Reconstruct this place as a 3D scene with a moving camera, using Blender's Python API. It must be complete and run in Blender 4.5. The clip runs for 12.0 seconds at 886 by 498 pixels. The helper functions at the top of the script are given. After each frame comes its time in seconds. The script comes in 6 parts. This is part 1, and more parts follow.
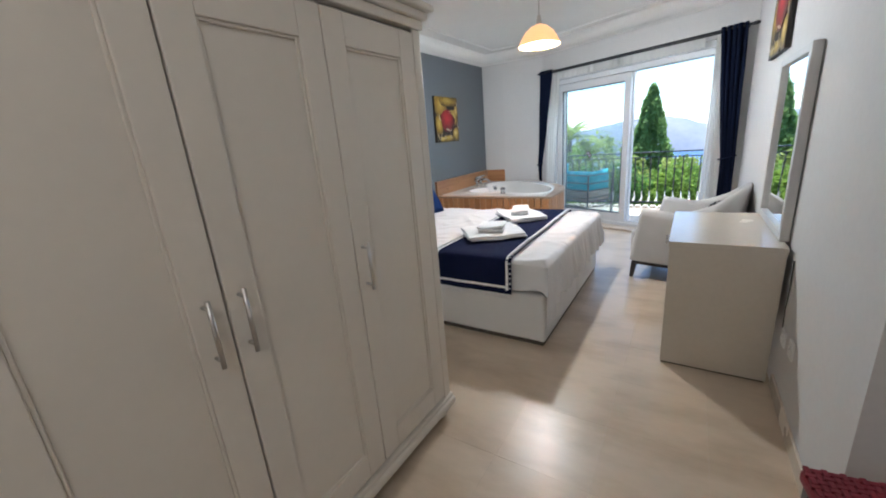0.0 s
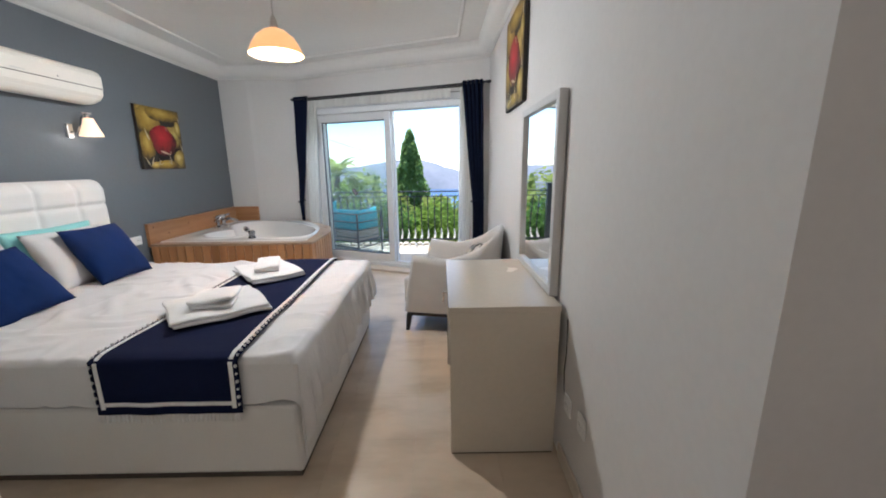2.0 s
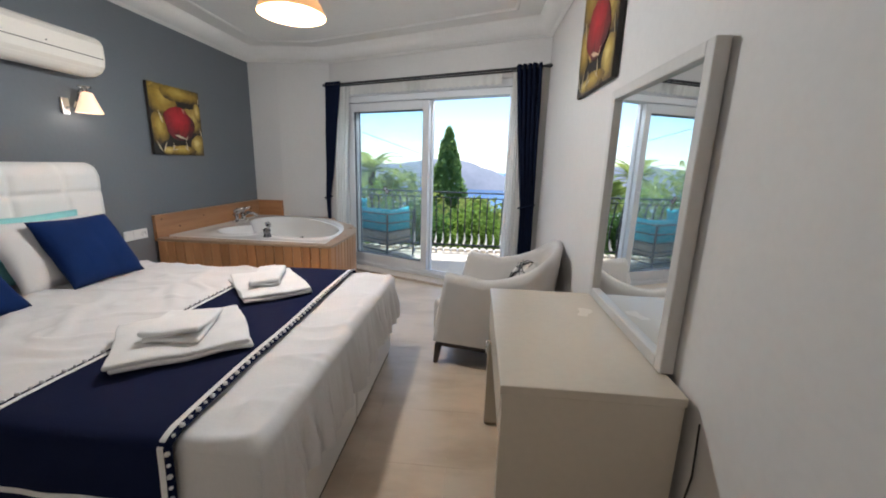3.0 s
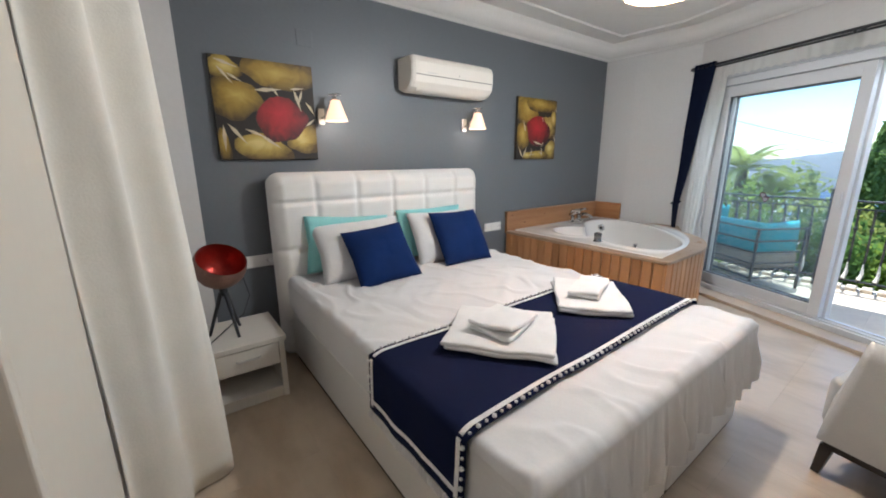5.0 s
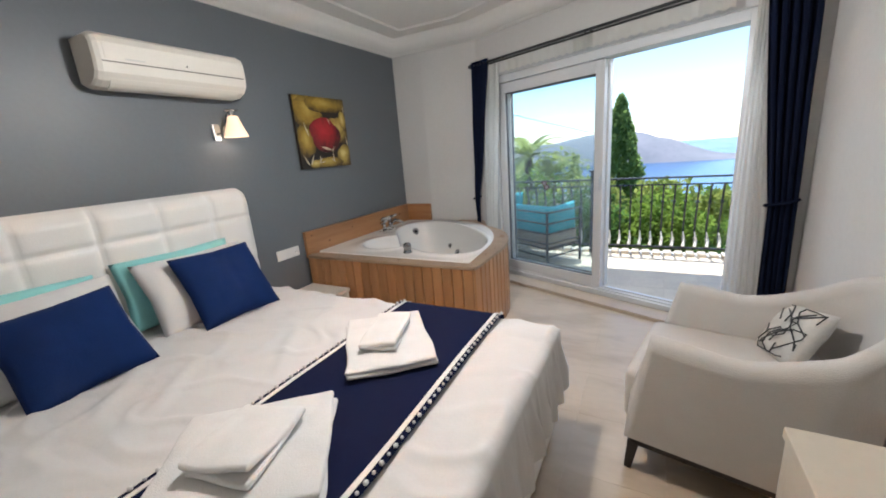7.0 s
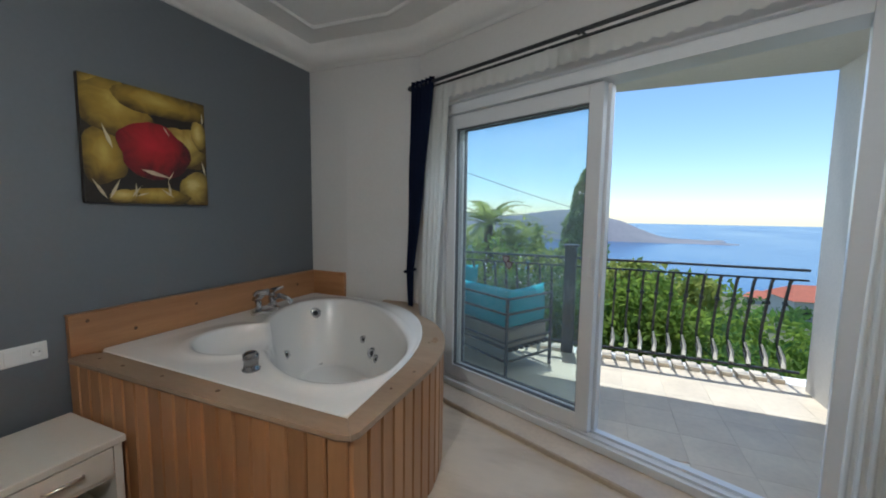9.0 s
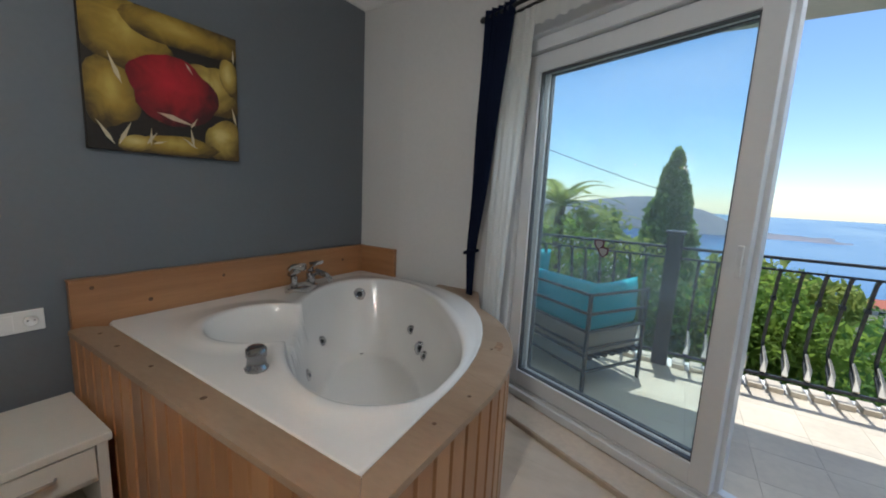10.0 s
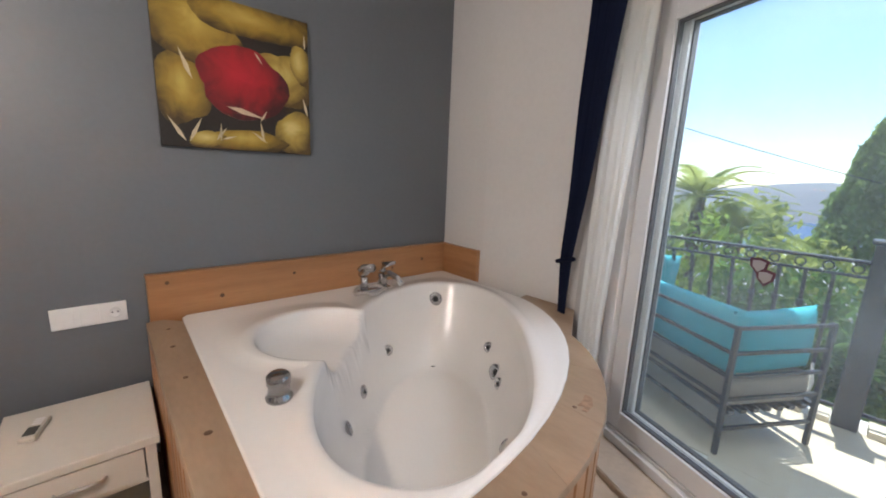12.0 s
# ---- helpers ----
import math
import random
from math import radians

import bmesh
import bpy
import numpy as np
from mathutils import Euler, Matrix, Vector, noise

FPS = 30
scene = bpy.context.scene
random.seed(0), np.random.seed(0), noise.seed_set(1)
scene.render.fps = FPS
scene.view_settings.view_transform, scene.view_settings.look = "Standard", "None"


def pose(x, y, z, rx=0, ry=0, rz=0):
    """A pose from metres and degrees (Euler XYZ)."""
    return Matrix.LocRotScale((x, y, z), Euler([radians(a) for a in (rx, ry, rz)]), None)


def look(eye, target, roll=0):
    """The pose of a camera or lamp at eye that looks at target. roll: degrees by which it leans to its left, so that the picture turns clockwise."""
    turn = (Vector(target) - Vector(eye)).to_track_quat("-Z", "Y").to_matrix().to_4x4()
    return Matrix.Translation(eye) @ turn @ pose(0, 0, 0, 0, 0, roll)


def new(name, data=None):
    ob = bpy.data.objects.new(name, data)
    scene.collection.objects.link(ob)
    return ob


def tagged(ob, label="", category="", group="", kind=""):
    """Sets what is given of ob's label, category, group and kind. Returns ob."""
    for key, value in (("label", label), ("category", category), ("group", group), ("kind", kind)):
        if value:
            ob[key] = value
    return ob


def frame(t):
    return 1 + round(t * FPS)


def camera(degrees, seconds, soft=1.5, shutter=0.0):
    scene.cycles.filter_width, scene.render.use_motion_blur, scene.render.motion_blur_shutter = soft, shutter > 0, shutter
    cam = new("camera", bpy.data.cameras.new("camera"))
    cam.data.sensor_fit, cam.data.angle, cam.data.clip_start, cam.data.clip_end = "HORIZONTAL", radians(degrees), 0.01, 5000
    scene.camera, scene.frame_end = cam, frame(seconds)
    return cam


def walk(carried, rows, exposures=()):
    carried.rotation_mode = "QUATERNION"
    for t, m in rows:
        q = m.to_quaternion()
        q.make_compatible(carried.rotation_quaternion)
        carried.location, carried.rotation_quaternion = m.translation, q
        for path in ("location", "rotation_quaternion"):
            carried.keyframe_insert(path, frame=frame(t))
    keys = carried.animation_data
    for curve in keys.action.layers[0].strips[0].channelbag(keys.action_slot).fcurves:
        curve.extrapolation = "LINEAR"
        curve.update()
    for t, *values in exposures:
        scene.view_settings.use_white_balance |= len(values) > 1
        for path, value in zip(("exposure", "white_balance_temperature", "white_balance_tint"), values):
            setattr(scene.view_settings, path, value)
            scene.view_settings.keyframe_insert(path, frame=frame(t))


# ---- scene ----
cam = camera(99.0, 12.0, soft=1.9)
PATH = [
    (0, (2.978, -6.09, 1.375), (1.918, -4.485, 0.827), -4.7),
    (0.5, (2.918, -5.995, 1.38), (2.276, -4.163, 0.898), -4.0),
    (1, (2.902, -5.866, 1.374), (2.692, -3.929, 0.921), -3.2),
    (1.5, (2.903, -5.609, 1.371), (2.89, -3.659, 0.926), -2.0),
    (2, (2.891, -5.321, 1.361), (2.901, -3.369, 0.928), -0.7),
    (2.5, (2.852, -5.012, 1.357), (2.836, -3.058, 0.932), 0.9),
    (3, (2.828, -4.71, 1.342), (2.667, -2.765, 0.906), 1.7),
    (3.5, (2.74, -4.568, 1.34), (2.111, -2.73, 0.867), 1.6),
    (5.5, (2.744, -4.45, 1.373), (1.127, -3.365, 0.918), -0.4),
    (6, (2.717, -4.333, 1.378), (1.188, -3.121, 0.941), -1.6),
    (6.5, (2.689, -4.173, 1.405), (1.477, -2.652, 0.937), -4.4),
    (7, (2.623, -3.887, 1.411), (1.681, -2.194, 0.915), -4.6),
    (7.5, (2.508, -3.551, 1.421), (1.802, -1.748, 0.917), -2.3),
    (8.6, (2.42, -2.83, 1.36), (1.66, -1.01, 1.05), -0.1),
    (9.5, (2.126, -2.27, 1.289), (1.327, -0.44, 1.183), 2.0),
    (10, (2.048, -2.095, 1.247), (0.999, -0.418, 0.953), 2.8),
    (10.5, (1.94, -1.946, 1.203), (0.638, -0.483, 0.795), 2.7),
    (11, (1.828, -1.889, 1.244), (0.387, -0.57, 0.814), 3.0),
    (11.5, (1.85, -1.811, 1.264), (0.351, -0.552, 0.857), 2.9),
    (12, (1.949, -1.719, 1.286), (0.474, -0.425, 0.902), 2.4),
]
EXPOSURES = [(0.0, 1.34, 5300, 8), (1.0, 1.30, 5400, 9), (2.0, 1.08, 5550, 10), (2.5, 0.94, 5650, 10), (3.5, 0.84, 5650, 10), (5.5, 1.18, 5650, 10), (7.7, 0.66, 5850, 10), (9.3, 0.12, 5550, 6),
             (9.9, 0.17, 5600, 7), (10.5, 0.62, 6750, 14), (11.0, 1.02, 6350, 17), (12.0, 1.06, 6300, 18)]
walk(cam, [(t, look(eye, target, roll)) for t, eye, target, roll in PATH], EXPOSURES)

# ---- world and sun ----
world = bpy.data.worlds.new("sky_world")
scene.world = world
world.use_nodes = True
wn = world.node_tree.nodes
sky = wn.new("ShaderNodeTexSky")
sky.sky_type = "NISHITA"
sky.sun_disc = False
sky.sun_elevation = radians(76)
sky.sun_rotation = radians(-12)
sky.dust_density = 0.1
sky.ozone_density = 2.5
wn["Background"].inputs[1].default_value = 0.15
world.node_tree.links.new(sky.outputs[0], wn["Background"].inputs[0])
sun_data = bpy.data.lights.new("sun", "SUN")
sun_data.energy, sun_data.angle, sun_data.color = 5.0, radians(0.6), (1.0, 0.95, 0.87)
sun = new("sun", sun_data)
sun.matrix_world = look((-3, 8, 20), (-3 + 0.05, 8 - 0.24, 20 - 0.97))


# ---- lamps ----
def bulb(name, at, watts, size, color):
    d = bpy.data.lights.new(name, "POINT")
    d.energy, d.shadow_soft_size, d.color = watts, size, color
    ob = new(name, d)
    ob.location = at
    return ob


WARM = (1.0, 0.94, 0.83)
bulb("pendant_bulb", (1.80, -2.54, 2.06), 40.0, 0.06, WARM)
bulb("sconce_bulb", (0.118, -3.45, 1.605), 0.25, 0.03, WARM)
bulb("sconce_bulb", (0.118, -2.155, 1.605), 0.25, 0.03, WARM)
# unseen bulb, added to brighten the wardrobe and the hall walls
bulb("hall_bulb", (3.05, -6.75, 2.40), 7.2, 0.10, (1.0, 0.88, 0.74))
# area lamp added out of view under the soffit, standing in for sky light
sky_area = bpy.data.lights.new("window_daylight", "AREA")
sky_area.shape, sky_area.size, sky_area.size_y, sky_area.energy, sky_area.color = "RECTANGLE", 2.0, 0.22, 16.0, (0.93, 0.97, 1.0)
window_light = new("window_daylight", sky_area)
window_light.matrix_world = look((2.34, 0.08, 2.33), (2.34 - 0.3778, 0.08 - 0.9259, 1.55))


# ---- materials ----
def mat(name, color, rough=0.5, metal=0.0, vary=0.06, scale=6.0, fine=60.0, bump=0.0, color2=None, stretch=(1, 1, 1),
        spec=0.5, coat=0.0, trans=0.0, per_object=0.0, world_space=False, bump_scale=None, sheen=0.0, detail=6.0, patch=(0.35, 0.65)):
    """Two scales of noise over a base colour, with fine relief; color2 is the second tone."""
    m = bpy.data.materials.new(name)
    m.use_nodes = True
    nt = m.node_tree
    b = nt.nodes["Principled BSDF"]
    b.inputs["Roughness"].default_value = rough
    b.inputs["Metallic"].default_value = metal
    b.inputs["Specular IOR Level"].default_value = spec
    b.inputs["Coat Weight"].default_value = coat
    b.inputs["Transmission Weight"].default_value = trans
    b.inputs["Sheen Weight"].default_value = sheen
    tc = nt.nodes.new("ShaderNodeTexCoord")
    mp = nt.nodes.new("ShaderNodeMapping")
    mp.inputs["Scale"].default_value = stretch
    geo = nt.nodes.new("ShaderNodeNewGeometry")
    nt.links.new(geo.outputs["Position"] if world_space else tc.outputs["Object"], mp.inputs["Vector"])
    vec = mp.outputs["Vector"]
    if per_object:
        oi = nt.nodes.new("ShaderNodeObjectInfo")
    if per_object and not world_space:
        add = nt.nodes.new("ShaderNodeVectorMath")
        add.operation = "MULTIPLY_ADD"
        cx = nt.nodes.new("ShaderNodeCombineXYZ")
        for k in range(3):
            nt.links.new(oi.outputs["Random"], cx.inputs[k])
        nt.links.new(cx.outputs[0], add.inputs[0])
        add.inputs[1].default_value = (37, 53, 71)
        nt.links.new(vec, add.inputs[2])
        vec = add.outputs[0]
    big = nt.nodes.new("ShaderNodeTexNoise")
    big.inputs["Scale"].default_value, big.inputs["Detail"].default_value = scale, detail
    small = nt.nodes.new("ShaderNodeTexNoise")
    small.inputs["Scale"].default_value, small.inputs["Detail"].default_value = fine, 4
    nt.links.new(vec, big.inputs["Vector"])
    nt.links.new(vec, small.inputs["Vector"])
    ramp = nt.nodes.new("ShaderNodeValToRGB")
    c2 = color2 or tuple(c * (1 - vary) for c in color)
    ramp.color_ramp.elements[0].color, ramp.color_ramp.elements[0].position = (*c2, 1), patch[0]
    ramp.color_ramp.elements[1].color, ramp.color_ramp.elements[1].position = (*color, 1), patch[1]
    nt.links.new(big.outputs["Fac"], ramp.inputs["Fac"])
    mul = nt.nodes.new("ShaderNodeMix")
    mul.data_type, mul.blend_type = "RGBA", "MULTIPLY"
    mul.inputs["Factor"].default_value = min(1.0, vary * 2.5)
    r2 = nt.nodes.new("ShaderNodeValToRGB")
    r2.color_ramp.elements[0].color, r2.color_ramp.elements[0].position = (0.7, 0.7, 0.7, 1), 0.3
    r2.color_ramp.elements[1].position = 0.62
    nt.links.new(small.outputs["Fac"], r2.inputs["Fac"])
    nt.links.new(ramp.outputs["Color"], mul.inputs["A"])
    nt.links.new(r2.outputs["Color"], mul.inputs["B"])
    out = mul.outputs["Result"]
    if per_object:
        hs = nt.nodes.new("ShaderNodeHueSaturation")
        mr = nt.nodes.new("ShaderNodeMapRange")
        mr.inputs["To Min"].default_value, mr.inputs["To Max"].default_value = 1 - per_object, 1 + per_object
        nt.links.new(oi.outputs["Random"], mr.inputs["Value"])
        nt.links.new(mr.outputs[0], hs.inputs["Value"])
        nt.links.new(out, hs.inputs["Color"])
        out = hs.outputs["Color"]
    nt.links.new(out, b.inputs["Base Color"])
    rr = nt.nodes.new("ShaderNodeMapRange")
    rr.inputs["To Min"].default_value, rr.inputs["To Max"].default_value = max(0.02, rough - 0.06), min(1, rough + 0.08)
    nt.links.new(big.outputs["Fac"], rr.inputs["Value"])
    nt.links.new(rr.outputs[0], b.inputs["Roughness"])
    if bump:
        bp = nt.nodes.new("ShaderNodeBump")
        bp.inputs["Strength"].default_value = bump
        bp.inputs["Distance"].default_value = 0.004
        if bump_scale:
            bn = nt.nodes.new("ShaderNodeTexNoise")
            bn.inputs["Scale"].default_value, bn.inputs["Detail"].default_value = bump_scale, 5
            nt.links.new(vec, bn.inputs["Vector"])
            nt.links.new(bn.outputs["Fac"], bp.inputs["Height"])
        else:
            nt.links.new(small.outputs["Fac"], bp.inputs["Height"])
        nt.links.new(bp.outputs["Normal"], b.inputs["Normal"])
    return m


def lamp_mat(name, color, strength):
    m = mat(name, color, 0.35, vary=0.05, scale=9, spec=0.4)
    b = m.node_tree.nodes["Principled BSDF"]
    b.inputs["Emission Color"].default_value = (*color, 1)
    b.inputs["Emission Strength"].default_value = strength
    return m


def glass_mat(name, tint=(0.93, 0.97, 0.97)):
    """Clear pane: straight through, with a Fresnel sheen."""
    m = bpy.data.materials.new(name)
    m.use_nodes = True
    nt = m.node_tree
    nt.nodes.remove(nt.nodes["Principled BSDF"])
    tr, gl = nt.nodes.new("ShaderNodeBsdfTransparent"), nt.nodes.new("ShaderNodeBsdfGlossy")
    lw, mx = nt.nodes.new("ShaderNodeLayerWeight"), nt.nodes.new("ShaderNodeMixShader")
    pw, ml = nt.nodes.new("ShaderNodeMath"), nt.nodes.new("ShaderNodeMath")
    pw.operation, ml.operation = "POWER", "MULTIPLY_ADD"
    pw.inputs[1].default_value, ml.inputs[1].default_value, ml.inputs[2].default_value = 4.0, 0.5, 0.02
    tr.inputs[0].default_value = (*tint, 1)
    gl.inputs["Roughness"].default_value = 0.02
    nt.links.new(lw.outputs["Facing"], pw.inputs[0])
    nt.links.new(pw.outputs[0], ml.inputs[0])
    nt.links.new(ml.outputs[0], mx.inputs[0])
    nt.links.new(tr.outputs[0], mx.inputs[1])
    nt.links.new(gl.outputs[0], mx.inputs[2])
    # thin uneven pale film, painting the hazy veil that lies over the view
    film, back, both = nt.nodes.new("ShaderNodeBsdfDiffuse"), nt.nodes.new("ShaderNodeBsdfTranslucent"), nt.nodes.new("ShaderNodeMixShader")
    film.inputs[0].default_value = back.inputs[0].default_value = (0.86, 0.88, 0.88, 1)
    both.inputs[0].default_value = 0.7
    tc, nz, rm, dm = nt.nodes.new("ShaderNodeTexCoord"), nt.nodes.new("ShaderNodeTexNoise"), nt.nodes.new("ShaderNodeMapRange"), nt.nodes.new("ShaderNodeMixShader")
    nz.inputs["Scale"].default_value, nz.inputs["Detail"].default_value = 3.0, 4.0
    rm.inputs["From Min"].default_value, rm.inputs["From Max"].default_value = 0.3, 0.7
    rm.inputs["To Min"].default_value, rm.inputs["To Max"].default_value = 0.02, 0.05
    nt.links.new(tc.outputs["Object"], nz.inputs["Vector"])
    nt.links.new(nz.outputs["Fac"], rm.inputs["Value"])
    nt.links.new(rm.outputs["Result"], dm.inputs[0])
    nt.links.new(film.outputs[0], both.inputs[1])
    nt.links.new(back.outputs[0], both.inputs[2])
    nt.links.new(mx.outputs[0], dm.inputs[1])
    nt.links.new(both.outputs[0], dm.inputs[2])
    nt.links.new(dm.outputs[0], nt.nodes["Material Output"].inputs[0])
    return m


def cloth_mat(name, color, through_light=0.5, **kw):
    """Thin cloth: lets a share of the light through."""
    m = mat(name, color, 0.9, **kw)
    nt = m.node_tree
    b = nt.nodes["Principled BSDF"]
    tl, mx = nt.nodes.new("ShaderNodeBsdfTranslucent"), nt.nodes.new("ShaderNodeMixShader")
    tl.inputs[0].default_value = (*color, 1)
    mx.inputs[0].default_value = through_light
    nt.links.new(b.outputs[0], mx.inputs[1])
    nt.links.new(tl.outputs[0], mx.inputs[2])
    nt.links.new(mx.outputs[0], nt.nodes["Material Output"].inputs[0])
    return m


WHITE_WALL = mat("white_plaster", (0.67, 0.65, 0.635), 0.75, vary=0.04, scale=1.3, fine=40, bump=0.07, bump_scale=25)
GREY_WALL = mat("grey_wall_paint", (0.142, 0.155, 0.172), 0.45, vary=0.05, scale=1.4, fine=45, bump=0.2, bump_scale=30)
CEILING = mat("ceiling_paint", (0.83, 0.81, 0.78), 0.8, vary=0.03, scale=1.2, fine=30, bump=0.1, bump_scale=20)
TILE = mat("cream_marble", (0.575, 0.465, 0.345), 0.30, vary=0.06, scale=2.3, fine=11, color2=(0.46, 0.36, 0.255), stretch=(0.9, 2.0, 1),
           per_object=0.018, world_space=True, detail=9, patch=(0.34, 0.54), bump=0.02)
GROUT = mat("floor_joint", (0.55, 0.45, 0.335), 0.7, vary=0.1, scale=8)
THRESHOLD = mat("beige_threshold_stone", (0.56, 0.46, 0.36), 0.35, vary=0.1, scale=5, fine=40)
SKIRT = mat("cream_skirting_tile", (0.68, 0.60, 0.50), 0.25, vary=0.08, scale=4)
CREAM = mat("cream_lacquer", (0.72, 0.665, 0.58), 0.38, vary=0.025, scale=1.5, fine=30, bump=0.03, bump_scale=12)
# dark brown in place of shade in gaps and under furniture
SHADOW_GAP = mat("painted_gap_shade", (0.10, 0.085, 0.07), 0.8, vary=0.1)
WHITE_LACQUER = mat("white_lacquer", (0.72, 0.68, 0.61), 0.22, vary=0.03, scale=3, fine=40)
PVC = mat("white_pvc", (0.70, 0.71, 0.73), 0.3, vary=0.03, scale=4)
RUBBER = mat("grey_gasket", (0.10, 0.10, 0.11), 0.6, vary=0.1)
CHROME = mat("chrome", (0.60, 0.60, 0.61), 0.13, metal=1.0, vary=0.04, scale=20)
STEEL = mat("brushed_steel", (0.62, 0.60, 0.57), 0.3, metal=1.0, vary=0.06, scale=20)
BLACK_METAL = mat("dark_painted_iron", (0.03, 0.032, 0.036), 0.45, vary=0.2, scale=15, bump=0.1)
NAVY = mat("navy_cloth", (0.006, 0.010, 0.040), 0.95, vary=0.12, scale=8, fine=220, bump=0.4, spec=0.15)
BLUE_CUSHION = mat("blue_velvet", (0.005, 0.022, 0.105), 0.9, vary=0.15, scale=6, fine=200, bump=0.3, spec=0.2)
NAVY_CURTAIN = mat("navy_curtain_cloth", (0.004, 0.008, 0.028), 0.9, vary=0.2, scale=5, fine=150, bump=0.2, spec=0.2)
SHEER = cloth_mat("white_sheer_cloth", (0.86, 0.85, 0.82), 0.6, vary=0.03, scale=6, fine=60, bump=0.05)
CREAM_CURTAIN = cloth_mat("cream_curtain_cloth", (0.90, 0.86, 0.78), 0.12, vary=0.05, scale=7, fine=140, bump=0.2)
SHEET = mat("white_cotton", (0.70, 0.685, 0.68), 0.85, vary=0.04, scale=5, fine=120, bump=0.6, bump_scale=13, sheen=0.1)
LEATHER = mat("white_leatherette", (0.78, 0.76, 0.73), 0.38, vary=0.03, scale=4, fine=160, bump=0.15)
TURQ = mat("turquoise_cotton", (0.30, 0.66, 0.66), 0.85, vary=0.06, scale=6, fine=120, bump=0.25)
TOWEL = mat("white_terry", (0.84, 0.83, 0.82), 0.95, vary=0.08, scale=10, fine=300, bump=0.9, sheen=0.2)
TRIM_WHITE = mat("white_braid", (0.82, 0.81, 0.80), 0.9, vary=0.1, scale=30, fine=200, bump=0.5)
PINE = mat("varnished_pine", (0.47, 0.24, 0.105), 0.35, vary=0.12, scale=3.0, fine=40, color2=(0.33, 0.15, 0.06), stretch=(1, 1, 0.12), per_object=0.16, bump=0.1)
PINE_H = mat("pine_board", (0.44, 0.225, 0.10), 0.35, vary=0.12, scale=4.0, fine=50, color2=(0.33, 0.155, 0.065), stretch=(0.25, 0.25, 3.0), per_object=0.08, bump=0.1)
PINE_TOP = mat("pine_deck_board", (0.36, 0.26, 0.175), 0.42, vary=0.12, scale=4.0, fine=50, color2=(0.27, 0.18, 0.115), stretch=(0.5, 1.5, 1), per_object=0.08, bump=0.1)
KNOT = mat("pine_knot", (0.13, 0.07, 0.035), 0.6, vary=0.2)
ACRYLIC = mat("white_acrylic", (0.80, 0.78, 0.75), 0.17, vary=0.02, scale=2)
DARK_HOLE = mat("dark_hole", (0.03, 0.03, 0.03), 0.6)
LINEN = mat("pale_grey_linen", (0.60, 0.57, 0.54), 0.9, vary=0.06, scale=6, fine=220, bump=0.4, sheen=0.1)
DARK_WOOD = mat("dark_stained_wood", (0.025, 0.018, 0.016), 0.4, vary=0.2, scale=8, stretch=(1, 1, 0.2))
AC_PLASTIC = mat("cream_plastic", (0.76, 0.71, 0.64), 0.4, vary=0.03, scale=3)
SOCKET = mat("white_switch_plastic", (0.80, 0.79, 0.77), 0.3, vary=0.02)
TABLE_CREAM = mat("cream_table_lacquer", (0.60, 0.535, 0.44), 0.24, vary=0.04, scale=3, fine=40)
MIRROR = mat("mirror_silver", (0.90, 0.92, 0.92), 0.015, metal=1.0, vary=0.0)
MIRROR.node_tree.nodes["Map Range"].inputs["To Min"].default_value = 0.01
MIRROR.node_tree.nodes["Map Range"].inputs["To Max"].default_value = 0.03
PANE = glass_mat("clear_glass")


# ---- mesh helpers ----
def part(name, bm, material, parent=None, label="", smooth=False, loc=None):
    me = bpy.data.meshes.new(name)
    bmesh.ops.recalc_face_normals(bm, faces=bm.faces)
    bm.to_mesh(me)
    bm.free()
    if smooth:
        me.polygons.foreach_set("use_smooth", [True] * len(me.polygons))
    me.materials.append(material)
    ob = new(name, me)
    if parent:
        ob.parent = parent
    if loc:
        ob.location = loc
    if label:
        ob["label"] = label
    return ob


def thing(name, label, category, loc=(0, 0, 0), rz=0.0, group=""):
    e = new(name)
    e.empty_display_size = 0.1
    e.matrix_basis = pose(*loc, 0, 0, rz)
    return tagged(e, label, category, group)


def structure(ob, label, category):
    return tagged(ob, label, category, kind="structure")


def box(x0, y0, z0, x1, y1, z1, bevel=0.0, seg=2, bm=None):
    bm = bm or bmesh.new()
    vs = [bm.verts.new((x, y, z)) for z in (z0, z1) for y in (y0, y1) for x in (x0, x1)]
    fs = [(0, 2, 3, 1), (4, 5, 7, 6), (0, 1, 5, 4), (2, 6, 7, 3), (0, 4, 6, 2), (1, 3, 7, 5)]
    faces = [bm.faces.new([vs[i] for i in f]) for f in fs]
    if bevel:
        edges = list({e for f in faces for e in f.edges})
        bmesh.ops.bevel(bm, geom=edges, offset=bevel, segments=seg, affect="EDGES", profile=0.5)
    return bm


def prism(points, z0, z1, bm=None, bevel=0.0):
    """An upright solid over a plan outline."""
    bm = bm or bmesh.new()
    lo = [bm.verts.new((x, y, z0)) for x, y in points]
    hi = [bm.verts.new((x, y, z1)) for x, y in points]
    n = len(points)
    fs = [bm.faces.new(lo[::-1]), bm.faces.new(hi)]
    fs += [bm.faces.new((lo[i], lo[(i + 1) % n], hi[(i + 1) % n], hi[i])) for i in range(n)]
    if bevel:
        bmesh.ops.bevel(bm, geom=list({e for f in fs for e in f.edges}), offset=bevel, segments=2, affect="EDGES")
    return bm


